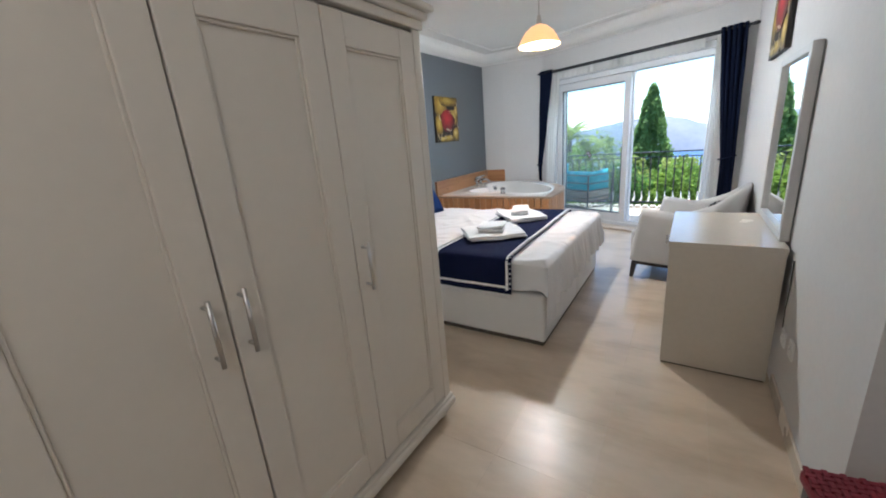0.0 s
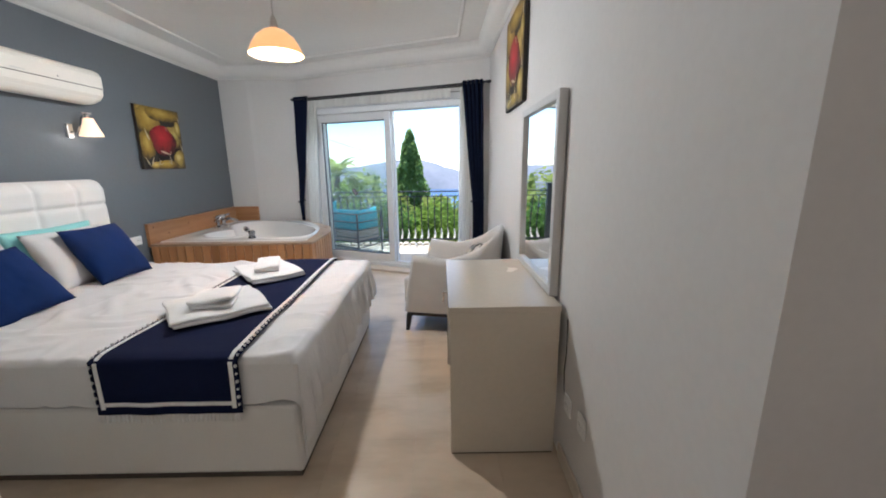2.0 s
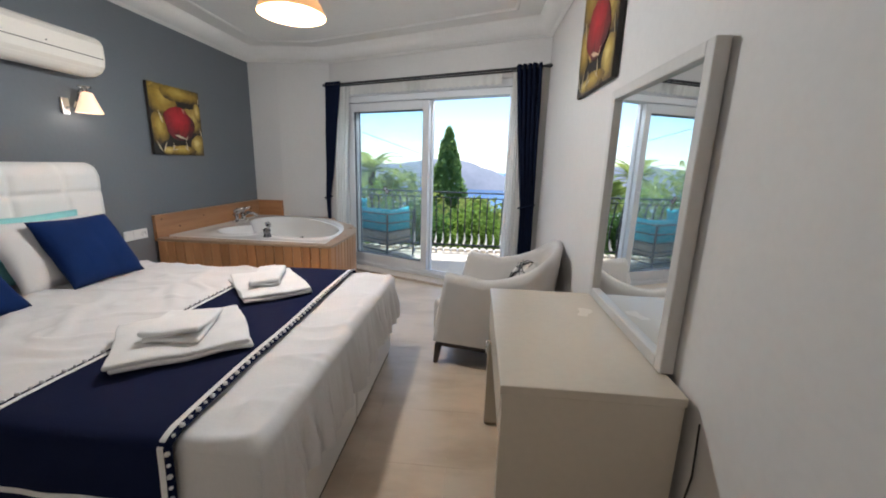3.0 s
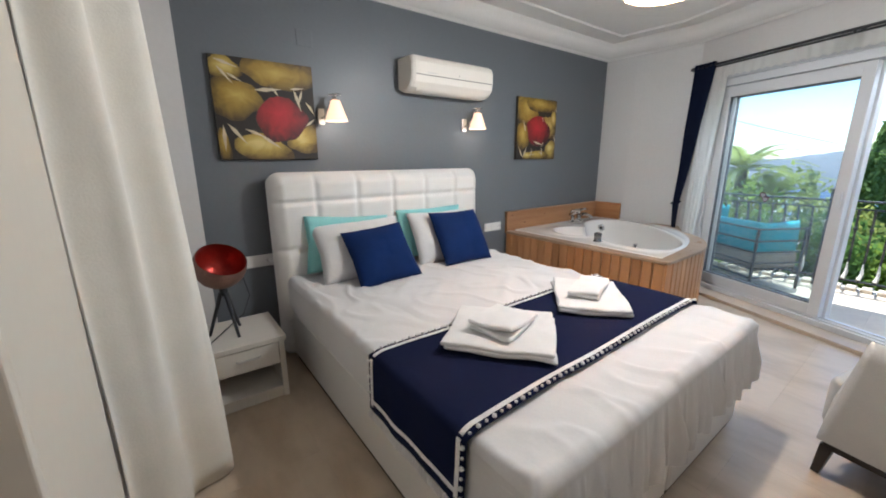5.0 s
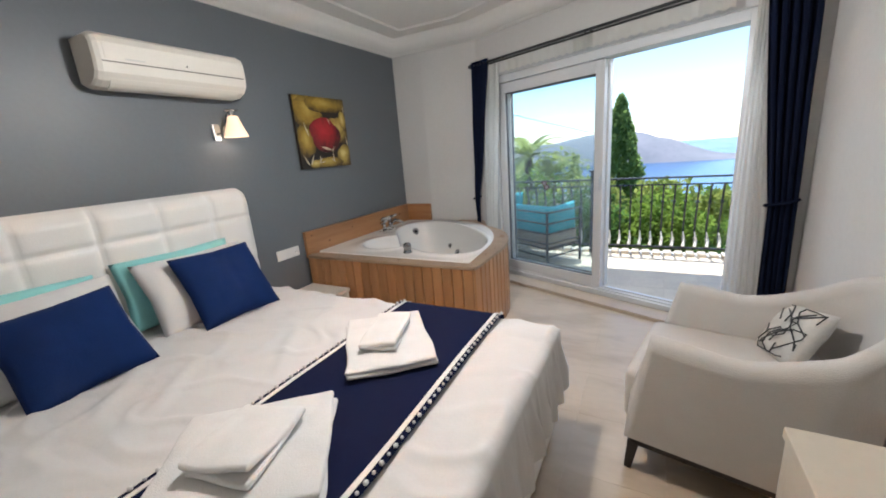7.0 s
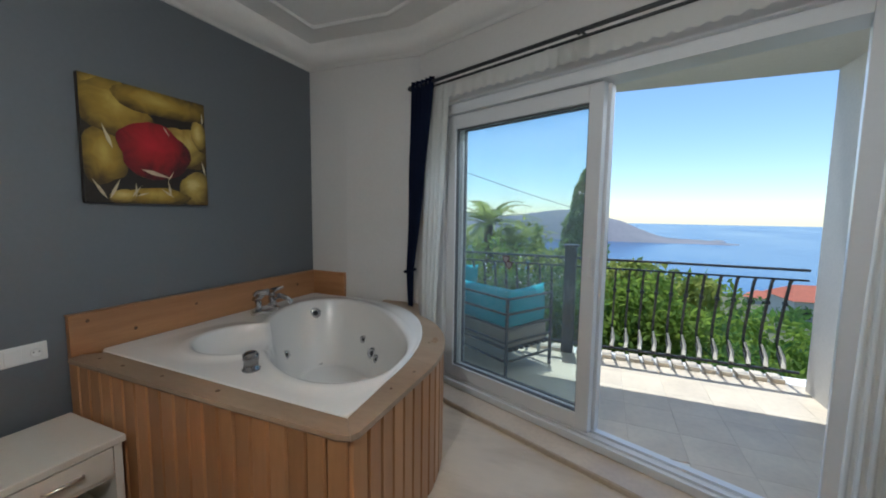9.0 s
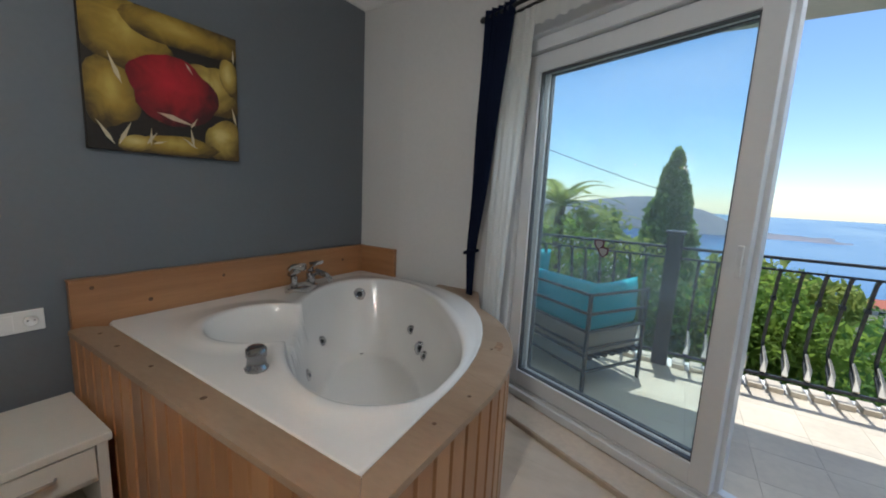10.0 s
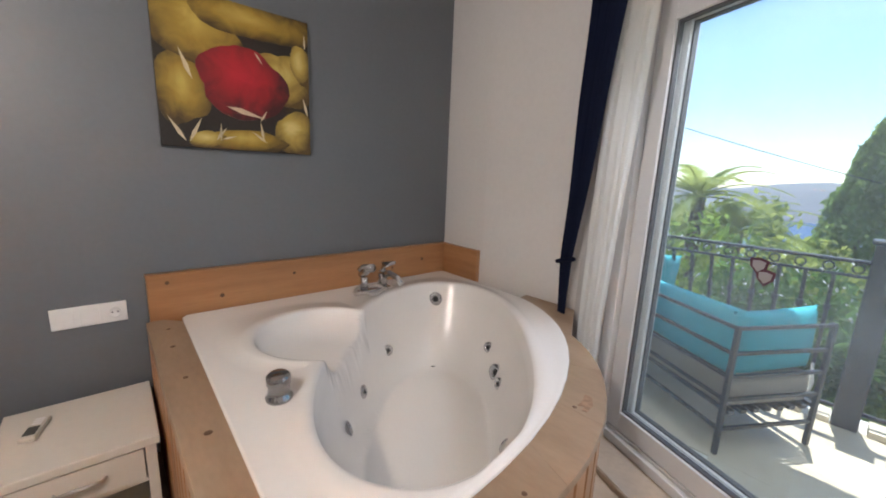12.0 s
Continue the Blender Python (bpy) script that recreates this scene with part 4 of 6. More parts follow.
def railing():
    r = thing("balcony_railing", "dark wrought iron balcony railing with bellied bars", "railing", (0, RAIL_Y, 0))
    x0, x1 = -1.9, 3.83
    part("handrail", box(x0, -0.022, 0.905, x1, 0.022, 0.925, 0.004), BLACK_METAL, r)
    part("upper_rail", box(x0, -0.010, 0.825, x1, 0.010, 0.840), BLACK_METAL, r)
    part("lower_rail", box(x0, -0.010, 0.06, x1, 0.010, 0.078), BLACK_METAL, r)
    for k in range(2):
        xx = 2.02 if k == 0 else -0.35
        p = part("post", box(xx - 0.055, -0.055, -0.03, xx + 0.055, 0.055, 1.02, 0.008), BLACK_METAL, r)
        part("cap", box(xx - 0.07, -0.07, 1.02, xx + 0.07, 0.07, 1.045, 0.008), BLACK_METAL, p)
    base = None
    x = x0 + 0.08
    ivory = mat("ivory_bar_foot", (0.66, 0.60, 0.50), 0.5)
    while x < x1 - 0.03:
        if all(abs(x - q) > 0.075 for q in (2.02, -0.35)):
            if base is None:
                prof = [(0, 0.0, 0.07), (0, 0.05, 0.10), (0, 0.13, 0.17), (0, 0.17, 0.26), (0, 0.16, 0.36), (0, 0.10, 0.57), (0, 0.055, 0.73), (0, 0.03, 0.80), (0, 0.0, 0.83)]
                base = part("baluster", tube(prof, 0.0095, square=True), BLACK_METAL, r, loc=(x, 0, 0))
                foot = part("baluster_foot", tube([(0.0, 0.0, 0.085), (0.014, 0.05, 0.15), (0.0, 0.125, 0.24)], [0.016, 0.012, 0.006], square=True), ivory, base, "pale lower scroll of a bar")
                part("collar", box(-0.016, 0.066, 0.60, 0.016, 0.102, 0.63, 0.003), BLACK_METAL, base)
            else:
                ob = base.copy()
                scene.collection.objects.link(ob)
                ob.parent = r
                ob.location = (x, 0, 0)
                for ch in base.children:
                    c2 = ch.copy()
                    scene.collection.objects.link(c2)
                    c2.parent = ob
        x += 0.118
    bm = bmesh.new()
    x = x0
    while x < 1.9:
        tube([(x + 0.05 + 0.024 * math.cos(a), 0, 0.873 + 0.024 * math.sin(a)) for a in [k * math.pi / 5 for k in range(10)]], 0.005, 5, bm=bm, close=True)
        x += 0.118
    tagged(part("ring_band", bm, BLACK_METAL, r, "band of small iron rings under the handrail"), kind="stuff")


railing()

# pale stone kerb in spaced blocks, shaping the railing's lattice of shadows
bm = bmesh.new()
for k in range(48):
    x = -1.9 + k * 0.118
    box(x, RAIL_Y - 0.05, -0.034, x + 0.085, RAIL_Y + 0.10, 0.008, 0.004, bm=bm)
structure(part("kerb_blocks", bm, STONE), "low pale stone kerb in blocks that imitate the railing's shadow lattice", "kerb")


def garden_sofa():
    s = thing("garden_bench", "iron garden bench with turquoise cushions on the balcony", "garden bench", (1.61, 0.44, -0.032), -31)
    L, D, H = 1.15, 0.56, 0.68   # local: x from -L to 0, y outwards 0..D
    bar = 0.011
    for x, y in ((0, 0), (0, D), (-L, 0), (-L, D)):
        part("post", box(x - bar, y - bar, 0, x + bar, y + bar, H, 0.002), BLACK_METAL, s)
    for z in (0.14, 0.30, 0.42, 0.54, H - 0.012):
        part("back_bar", box(-L, -0.008, z - 0.008, 0, 0.008, z + 0.008), BLACK_METAL, s)
        part("arm_bar", box(-0.008, 0, z - 0.008, 0.008, D, z + 0.008), BLACK_METAL, s)
        part("arm_bar", box(-L - 0.008, 0, z - 0.008, -L + 0.008, D, z + 0.008), BLACK_METAL, s)
    for k in range(8):
        part("seat_slat", box(-L, 0.04 + k * 0.073, 0.215, 0, 0.075 + k * 0.073, 0.235), BLACK_METAL, s)
    turq = mat("turquoise_outdoor_cloth", (0.025, 0.33, 0.40), 0.8, vary=0.1, scale=5, fine=150, bump=0.3)
    taupe = mat("taupe_outdoor_cloth", (0.30, 0.25, 0.20), 0.9, vary=0.1, scale=5, fine=150, bump=0.3)
    part("seat_cushion", box(-L + 0.02, 0.03, 0.237, -0.02, D - 0.02, 0.40, 0.03, 3), taupe, s, "taupe seat cushion", smooth=True)
    q = part("back_cushion", pillow_mesh(L - 0.06, 0.34, 0.14, 3.0), turq, s, "turquoise back cushion", smooth=True)
    q.matrix_basis = pose(-L / 2, 0.09, 0.56, -4, 0, 0)
    q = part("side_cushion", pillow_mesh(D - 0.06, 0.34, 0.14, 5.0), turq, s, "turquoise side cushion", smooth=True)
    q.matrix_basis = pose(-0.09, D / 2 + 0.04, 0.56, 0, -3, 90)
    q = part("end_cushion", pillow_mesh(D - 0.1, 0.40, 0.15, 6.0), turq, s, "turquoise end cushion", smooth=True)
    q.matrix_basis = pose(-L + 0.12, D / 2 + 0.06, 0.62, 0, 6, 90)


def pillow_mesh(w, h, t, seed, corner=0.10, n=22):
    """A stuffed cushion in its own x-z plane."""
    bm = bmesh.new()
    fr, bk = [], []
    for i in range(n + 1):
        a, b = [], []
        for j in range(n + 1):
            u, v = i / n * 2 - 1, j / n * 2 - 1
            th = t / 2 * (max(0.0, 1 - abs(u) ** 2.6) * max(0.0, 1 - abs(v) ** 2.6)) ** 0.5
            th *= 1 + 0.14 * wob(u * 1.6, v * 1.6, seed) + 0.06 * wob(u * 5, v * 5, seed + 2)
            x = w / 2 * u * (1 - corner * (1 - abs(v)) * abs(u) ** 3 * 0.6)
            z = h / 2 * v * (1 - corner * (1 - abs(u)) * abs(v) ** 3 * 0.6)
            f = bm.verts.new((x, -th, z))
            a.append(f)
            b.append(bm.verts.new((x, th, z)) if 0 < i < n and 0 < j < n else f)
        fr.append(a)
        bk.append(b)
    for i in range(n):
        for j in range(n):
            bm.faces.new((fr[i][j], fr[i + 1][j], fr[i + 1][j + 1], fr[i][j + 1]))
            q = (bk[i][j], bk[i][j + 1], bk[i + 1][j + 1], bk[i + 1][j])
            if set(q) != {fr[i][j], fr[i + 1][j], fr[i + 1][j + 1], fr[i][j + 1]}:
                bm.faces.new(q)
    return bm


garden_sofa()

# ---- land, sea and far hills ----
EARTH = mat("dry_hillside", (0.13, 0.12, 0.06), 0.95, vary=0.3, scale=0.03, fine=0.4, color2=(0.055, 0.075, 0.03), patch=(0.4, 0.6))
SEA = mat("sea_water", (0.03, 0.11, 0.25), 0.22, vary=0.15, scale=0.004, fine=0.05, bump=0.2, bump_scale=0.3, stretch=(1, 0.4, 1))
HILL = mat("far_hill_haze_glow", (0.15, 0.15, 0.16), 1.0, vary=0.2, scale=0.012, fine=0.08, color2=(0.10, 0.115, 0.12), spec=0.0)


def land(u, v):
    x = -420 + 900 * u
    y = 1.7 + (v ** 2.2) * 470
    z = -3.2 - 0.158 * y + 1.6 * wob(x * 0.02, y * 0.02, 3.0) * min(1, y / 30)
    return Vector((x, y, z))


structure(part("ground", sheet_mesh(60, 60, land), EARTH, smooth=True), "dry wooded slope falling to the sea", "ground")
structure(part("water", box(-4000, 380, -76.5, 4000, 4600, -76.0), SEA), "blue sea reaching to the horizon", "sea")
structure(part("house_ground", box(-60, -60, -4.2, 60, 1.7, -4.0), EARTH), "ground beside and behind the house", "ground")


def ridge(u, v):
    x = -1500 + 1860 * u
    y = 1250 + 260 * v
    prof = 92 * math.exp(-((x + 75) / 235) ** 2) + 84 * math.exp(-((x + 560) / 330) ** 2) + 105 * math.exp(-((x + 1150) / 330) ** 2)
    prof *= min(1.0, max(0.0, (360 - x) / 390)) ** 0.7
    z = -78 + prof * math.sin(math.pi * min(1, v * 1.0)) ** 0.8 + (13 * wob(x * 0.008, y * 0.012, 5.0) + 6 * wob(x * 0.03, y * 0.03, 2.0)) * math.sin(math.pi * v)
    return Vector((x, y, z))


# weak bluish glow in place of the haze over the headland
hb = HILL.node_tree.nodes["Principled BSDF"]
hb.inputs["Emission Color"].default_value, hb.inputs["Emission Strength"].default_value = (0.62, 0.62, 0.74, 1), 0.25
structure(part("backdrop", sheet_mesh(120, 16, ridge), HILL, smooth=True), "headland across the bay, its haze put in as a faint glow", "hill")

# ---- plants ----
LEAF = cloth_mat("leaf_green", (0.24, 0.34, 0.055), 0.55, vary=0.3, scale=3, fine=12, color2=(0.09, 0.18, 0.03))
LEAF_DARK = cloth_mat("dark_leaf_green", (0.12, 0.22, 0.05), 0.55, vary=0.3, scale=3, fine=12, color2=(0.025, 0.065, 0.015))
LEAF_LIGHT = cloth_mat("light_leaf_green", (0.38, 0.42, 0.11), 0.55, vary=0.3, scale=3, fine=12, color2=(0.11, 0.20, 0.03))
CYPRESS = cloth_mat("cypress_green", (0.28, 0.40, 0.12), 0.55, vary=0.3, scale=4, fine=20, color2=(0.09, 0.16, 0.045))
BARK = mat("bark", (0.10, 0.07, 0.05), 0.9, vary=0.3, scale=8, stretch=(1, 1, 0.2), bump=0.5)
rng = random.Random(7)


def leaf_cloud(points, size, up=0.3):
    """Many small folded leaves, one at each point."""
    verts, faces = [], []
    for p in points:
        d = Vector((rng.gauss(0, 1), rng.gauss(0, 1), rng.gauss(0, 1) + up)).normalized()
        a = d.orthogonal().normalized()
        a = (Matrix.Rotation(rng.uniform(0, 6.28), 3, d) @ a)
        s = size * rng.uniform(0.6, 1.3)
        b = len(verts)
        p = Vector(p)
        verts += [p - d * s, p + a * s * 0.42, p + d * s, p - a * s * 0.42 + a.cross(d) * s * 0.15]
        faces += [(b, b + 1, b + 2), (b, b + 2, b + 3)]
    bm = bmesh.new()
    vs = [bm.verts.new(v) for v in verts]
    for f in faces:
        bm.faces.new([vs[i] for i in f])
    return bm


def cypress(x, y, z0, z1, r, n, label):
    t = thing("cypress_tree", label, "tree", (x, y, z0))
    h = z1 - z0
    part("trunk", tube([(0, 0, 0), (0.02, 0, h * 0.4), (0, 0.02, h * 0.85)], [0.12, 0.09, 0.008], 8), BARK, t)
    pts = [(0, 0, h * (0.9 + 0.1 * q / 40)) for q in range(40)]
    while len(pts) < n:
        k = rng.random() ** 1.05
        z = h * (0.12 + 0.88 * k)
        rr = r * (1 - k) ** 0.75 * (0.35 + 0.65 * min(1, k * 6 + 0.3)) + 0.03
        a = rng.uniform(0, 6.283)
        rad = rr * (0.55 + 0.5 * rng.random() ** 0.5) * (1 + 0.28 * wob(math.cos(a) * 2.2, math.sin(a) * 2.2, z * 2.2))
        pts.append((rad * math.cos(a), rad * math.sin(a), z + 0.12 * rng.random()))
    part("crown", leaf_cloud(pts, 0.085, 1.6), CYPRESS, t)


cypress(1.75, 9.5, -4.7, 2.55, 1.30, 17000, "tall dark green pointed cypress below the balcony")
cypress(0.44, 9.3, -4.7, 0.87, 0.62, 4000, "small pointed cypress beside the tall one")


def bush(x, y, z, rx, ry, rz, n, material, size, label, name="bush"):
    t = thing(name, label, "bush", (x, y, z), group="garden bushes")
    gz = -3.2 - 0.158 * y - z
    part("stem", tube([(0, 0, gz), (0.05, 0, gz * 0.5), (0, 0, 0)], [0.07, 0.05, 0.03], 6), BARK, t)
    blobs = [(rng.uniform(-0.7, 0.7) * rx, rng.uniform(-0.7, 0.7) * ry, rng.uniform(-0.7, 0.75) * rz, rng.uniform(0.3, 0.55)) for _ in range(14)]
    pts = []
    for i in range(n):
        bx, by, bz, k = blobs[i % 14]
        d = Vector((rng.gauss(0, 1), rng.gauss(0, 1), rng.gauss(0, 1))).normalized() * (0.6 + 0.5 * rng.random())
        pts.append((bx + d.x * rx * k, by + d.y * ry * k, bz + d.z * rz * k))
    part("foliage", leaf_cloud(pts, size), material, t)


bush(2.75, 2.8, -0.2, 0.70, 0.6, 0.70, 4200, LEAF, 0.055, "bright green bush behind the railing")
bush(3.8, 2.9, -1.0, 0.8, 0.7, 0.7, 3600, LEAF_DARK, 0.055, "dark green bush behind the railing")
bush(3.2, 4.6, -0.25, 0.8, 0.8, 0.85, 4200, LEAF_LIGHT, 0.075, "light green tree top below the balcony")
bush(1.6, 2.6, 0.15, 0.75, 0.6, 0.65, 3800, LEAF_DARK, 0.055, "dense dark green shrub behind the railing")
bush(0.6, 2.5, 0.2, 0.8, 0.6, 0.7, 3800, LEAF, 0.055, "leafy shrub behind the garden bench")
bush(-0.4, 2.6, 0.15, 0.8, 0.6, 0.7, 3200, LEAF_DARK, 0.055, "leafy dark shrub by the outer wall")
bush(5.0, 5.2, -1.5, 1.4, 1.0, 1.0, 3600, LEAF, 0.08, "green tree top down the slope")
bush(6.6, 8.0, -3.0, 1.6, 1.2, 1.1, 3000, LEAF_LIGHT, 0.10, "light green tree top down the slope")
bush(0.4, 8.5, -0.3, 1.8, 1.2, 1.2, 3600, LEAF_LIGHT, 0.10, "pale green tree beyond the shrubs")
bush(-2.2, 7.5, 0.2, 1.6, 1.2, 1.4, 3600, LEAF_LIGHT, 0.10, "pale green tree beyond the shrubs")
bush(3.4, 11.5, -1.9, 2.4, 1.4, 1.5, 3600, LEAF, 0.13, "wide green tree down the slope")
bush(4.0, 19, -4.2, 3.2, 2.0, 1.8, 3200, LEAF, 0.17, "round green tree far down the slope")
# white blossoms in the shrub by the bench
bl = thing("blossom", "scattered small white blossoms in the shrub", "blossom")
tagged(bl, kind="stuff")
part("petals", leaf_cloud([(rng.uniform(0.2, 2.0), 2.15 + rng.uniform(-0.1, 0.25), rng.uniform(0.2, 0.85)) for _ in range(240)], 0.022), TRIM_WHITE, bl)


def palm(x, y, z0, z1, label):
    t = thing("palm_tree", label, "palm tree", (x, y, z0))
    h = z1 - z0
    part("trunk", tube([(0, 0, 0), (0.05, 0, h * 0.5), (0, 0, h)], [0.14, 0.11, 0.10], 8), BARK, t)
    for k in range(17):
        a = k * 2.4
        el = 0.15 + 1.1 * (k / 17)
        L = 1.35
        bm = bmesh.new()
        spine = []
        for i in range(9):
            q = i / 8
            rr = L * q * math.cos(el * (1 - 0.25 * q))
            zz = h + L * q * math.sin(el) - 0.55 * L * q * q
            spine.append(Vector((rr * math.cos(a), rr * math.sin(a), zz)))
        tube(spine, [0.014 - 0.0012 * i for i in range(9)], 5, bm=bm)
        side = Vector((-math.sin(a), math.cos(a), 0))
        for i in range(26):
            q = 0.12 + 0.86 * i / 25
            j = min(7, int(q * 8))
            p = spine[j].lerp(spine[j + 1], q * 8 - j)
            d = (spine[j + 1] - spine[j]).normalized()
            ll = 0.36 * (1 - 0.6 * q)
            for sg in (-1, 1):
                e = p + side * sg * ll * 0.8 + d * ll * 0.6 - Vector((0, 0, 0.05 * ll))
                w = d * 0.026
                vs = [bm.verts.new(v) for v in (p - w, p + w, e)]
                bm.faces.new(vs)
        part("frond", bm, LEAF_LIGHT, t)


palm(-0.05, 5.6, -3.9, 1.10, "pale green feather palm beyond the railing")
palm(0.45, 6.0, -3.9, 0.55, "low pale green feather palm beyond the railing")

# far trees over the slope, one sheet of foliage
pts = []
for _ in range(15000):
    y = 16 + 330 * rng.random() ** 1.7
    x = rng.uniform(-0.45, 0.75) * y + rng.uniform(-8, 8)
    if wob(x * 0.05, y * 0.05, 2.0) < -0.28 or (x > 0.2 * y and rng.random() < 0.75):
        continue
    z = -3.2 - 0.158 * y
    pts.append((x, y, z + rng.uniform(0.0, 2.2) * (0.6 + y / 160)))
tagged(part("far_woods", leaf_cloud(pts, 0.95), LEAF_DARK), "dark green woods spread down the slope", "woods", kind="stuff")

# houses with red roofs down by the coast
ROOF = mat("red_roof_tile", (0.42, 0.12, 0.065), 0.8, vary=0.2, scale=1.5, fine=9, bump=0.5)
HOUSE = mat("house_render", (0.70, 0.66, 0.60), 0.85, vary=0.08, scale=0.5)


def house(x, y, w, d, h, rz):
    z = -3.2 - 0.158 * y - 1
    b = thing("house", "small white house with a red tiled roof", "house", (x, y, z), rz, "houses on the coast")
    part("wall", box(-w / 2, -d / 2, 0, w / 2, d / 2, h), HOUSE, b)
    bm = bmesh.new()
    o = 0.5
    v = [bm.verts.new(c) for c in ((-w / 2 - o, -d / 2 - o, h), (w / 2 + o, -d / 2 - o, h), (w / 2 + o, d / 2 + o, h), (-w / 2 - o, d / 2 + o, h), (-w / 4, 0, h + d * 0.26), (w / 4, 0, h + d * 0.26))]
    for f in ((0, 1, 5, 4), (1, 2, 5), (2, 3, 4, 5), (3, 0, 4), (3, 2, 1, 0)):
        bm.faces.new([v[i] for i in f])
    part("roof", bm, ROOF, b)
    for k in range(3):
        part("window", box(-w / 2 + w * (k + 0.6) / 3.4, -d / 2 - 0.05, h * 0.4, -w / 2 + w * (k + 0.6) / 3.4 + 1.1, -d / 2 + 0.02, h * 0.75), DARK_HOLE, b)


for k in range(20):
    y = 78 + k * 8.5 + rng.uniform(-3, 3)
    sl = rng.uniform(0.30, 0.78)
    house(2.1 + sl * y, y, rng.uniform(6, 10), rng.uniform(6, 8), rng.uniform(3, 5.5), rng.uniform(-30, 30))

# overhead wire
wire = thing("overhead_cable", "thin overhead cable running down into the cypress", "cable")
part("cable", tube([(1.9 - 3.6 * k / 12, 6.5 - 4.05 * k / 12 * 0.95, 1.42 + 1.05 * k / 12 + 0.3 * (k / 12) ** 2) for k in range(13)], 0.006, 5), BLACK_METAL, wire)


# ---- tub fittings ----
def tub_fittings():
    tx, ty = 0.175, -0.66
    bm = box(tx - 0.03, ty - 0.075, DECK + 0.006, tx + 0.03, ty + 0.075, DECK + 0.018, 0.005)
    tube([(tx, ty + 0.04, DECK + 0.015), (tx, ty + 0.04, DECK + 0.075)], 0.021, 14, bm=bm)
    tube([(tx, ty + 0.04, DECK + 0.065), (tx + 0.05, ty + 0.045, DECK + 0.085), (tx + 0.10, ty + 0.05, DECK + 0.075), (tx + 0.125, ty + 0.053, DECK + 0.055)], [0.016, 0.014, 0.012, 0.012], 12, bm=bm)
    lever = tube([(tx, ty + 0.04, DECK + 0.08), (tx - 0.005, ty + 0.05, DECK + 0.11), (tx + 0.05, ty + 0.07, DECK + 0.128)], [0.02, 0.015, 0.007], 12)
    tap = part("mixer_tap", bm, CHROME, TUB, "chrome mixer tap", smooth=True)
    part("lever", lever, CHROME, tap, smooth=True)
    bm = tube([(tx, ty - 0.05, DECK + 0.015), (tx, ty - 0.05, DECK + 0.07)], 0.016, 12)
    tube([(tx - 0.03, ty - 0.05, DECK + 0.075), (tx, ty - 0.05, DECK + 0.085), (tx + 0.035, ty - 0.05, DECK + 0.105)], [0.012, 0.014, 0.012], 10, bm=bm)
    tube([(tx - 0.01, ty - 0.07, DECK + 0.10), (tx, ty - 0.055, DECK + 0.115), (tx + 0.075, ty - 0.055, DECK + 0.125)], [0.011, 0.011, 0.018], 10, bm=bm)
    part("hand_shower", bm, CHROME, tap, "chrome hand shower on its rest", smooth=True)
    hose = [(tx + 0.01 + 0.045 * math.cos(a) + 0.02, ty - 0.04 + 0.07 * math.sin(a), DECK + 0.013 + 0.012 * math.sin(a * 2) ** 2) for a in [k * 2 * math.pi / 20 for k in range(20)]]
    part("hose", tube(hose, 0.006, 8, close=True), STEEL, tap, smooth=True)
    for ob in (tap, *tap.children):
        ob.data.transform(Matrix.Translation((tx, ty, DECK)) @ Matrix.Scale(1.3, 4) @ Matrix.Translation((-tx, -ty, -DECK)))
    kx, ky = 0.915, -1.412
    bm = lathe([(0.036, 0.0), (0.038, 0.008), (0.031, 0.014), (0.029, 0.044), (0.033, 0.048), (0.033, 0.072), (0.024, 0.080), (0.0, 0.080)], 20, at=(kx, ky, DECK + 0.006))
    part("air_knob", bm, mat("dark_chrome", (0.33, 0.33, 0.34), 0.12, metal=1.0, vary=0.1, scale=30), TUB, "chrome air control knob", smooth=True)
    # jets set in the basin wall
    cx, cy = TUB_C
    for deg, z, big in ((140, 0.552, 0.034), (172, 0.38, 0.024), (105, 0.40, 0.024), (89, 0.35, 0.034), (78, 0.34, 0.024), (221, 0.35, 0.024), (262, 0.35, 0.024), (8, 0.33, 0.024)):
        th = math.radians(deg)
        r = basin_r(th)
        while tub_height(cx + r * math.cos(th), cy + r * math.sin(th)) > z and r > 0.1:
            r -= 0.002
        d = Vector((math.cos(th), math.sin(th), 0))
        p = Vector((cx, cy, z)) + d * (r - 0.001)
        ax = (-d + Vector((0, 0, 0.25))).normalized()
        j = part("jet", lathe([(big * 1.2, -0.004), (big * 1.2, 0.004), (big, 0.007), (big * 0.85, 0.010), (big * 0.55, 0.009), (big * 0.5, 0.003), (0.0, 0.002)], 18, at=p, axis=ax), CHROME, TUB, "chrome whirlpool jet", smooth=True)
        part("nozzle", lathe([(big * 0.36, 0.004), (big * 0.3, 0.009), (0.0, 0.008)], 12, at=p, axis=ax), DARK_HOLE, j)
    part("drain", lathe([(0.03, 0.0), (0.03, 0.006), (0.018, 0.005), (0.0, 0.004)], 18, at=(0.43, -0.43, 0.222)), BLACK_METAL, TUB, smooth=True)
    # knots and a torn patch in the deck boards
    for x, y, r in ((0.16, -1.60, 0.006), (0.35, -1.605, 0.007), (0.62, -1.60, 0.006), (0.95, -1.595, 0.008), (1.55, -1.30, 0.005), (1.46, -0.75, 0.005), (1.56, -1.12, 0.005)):
        part("knot", lathe([(r * 1.3, 0.0), (r, 0.0012), (0.0, 0.0014)], 9, at=(x, y, DECK)), KNOT, TUB)
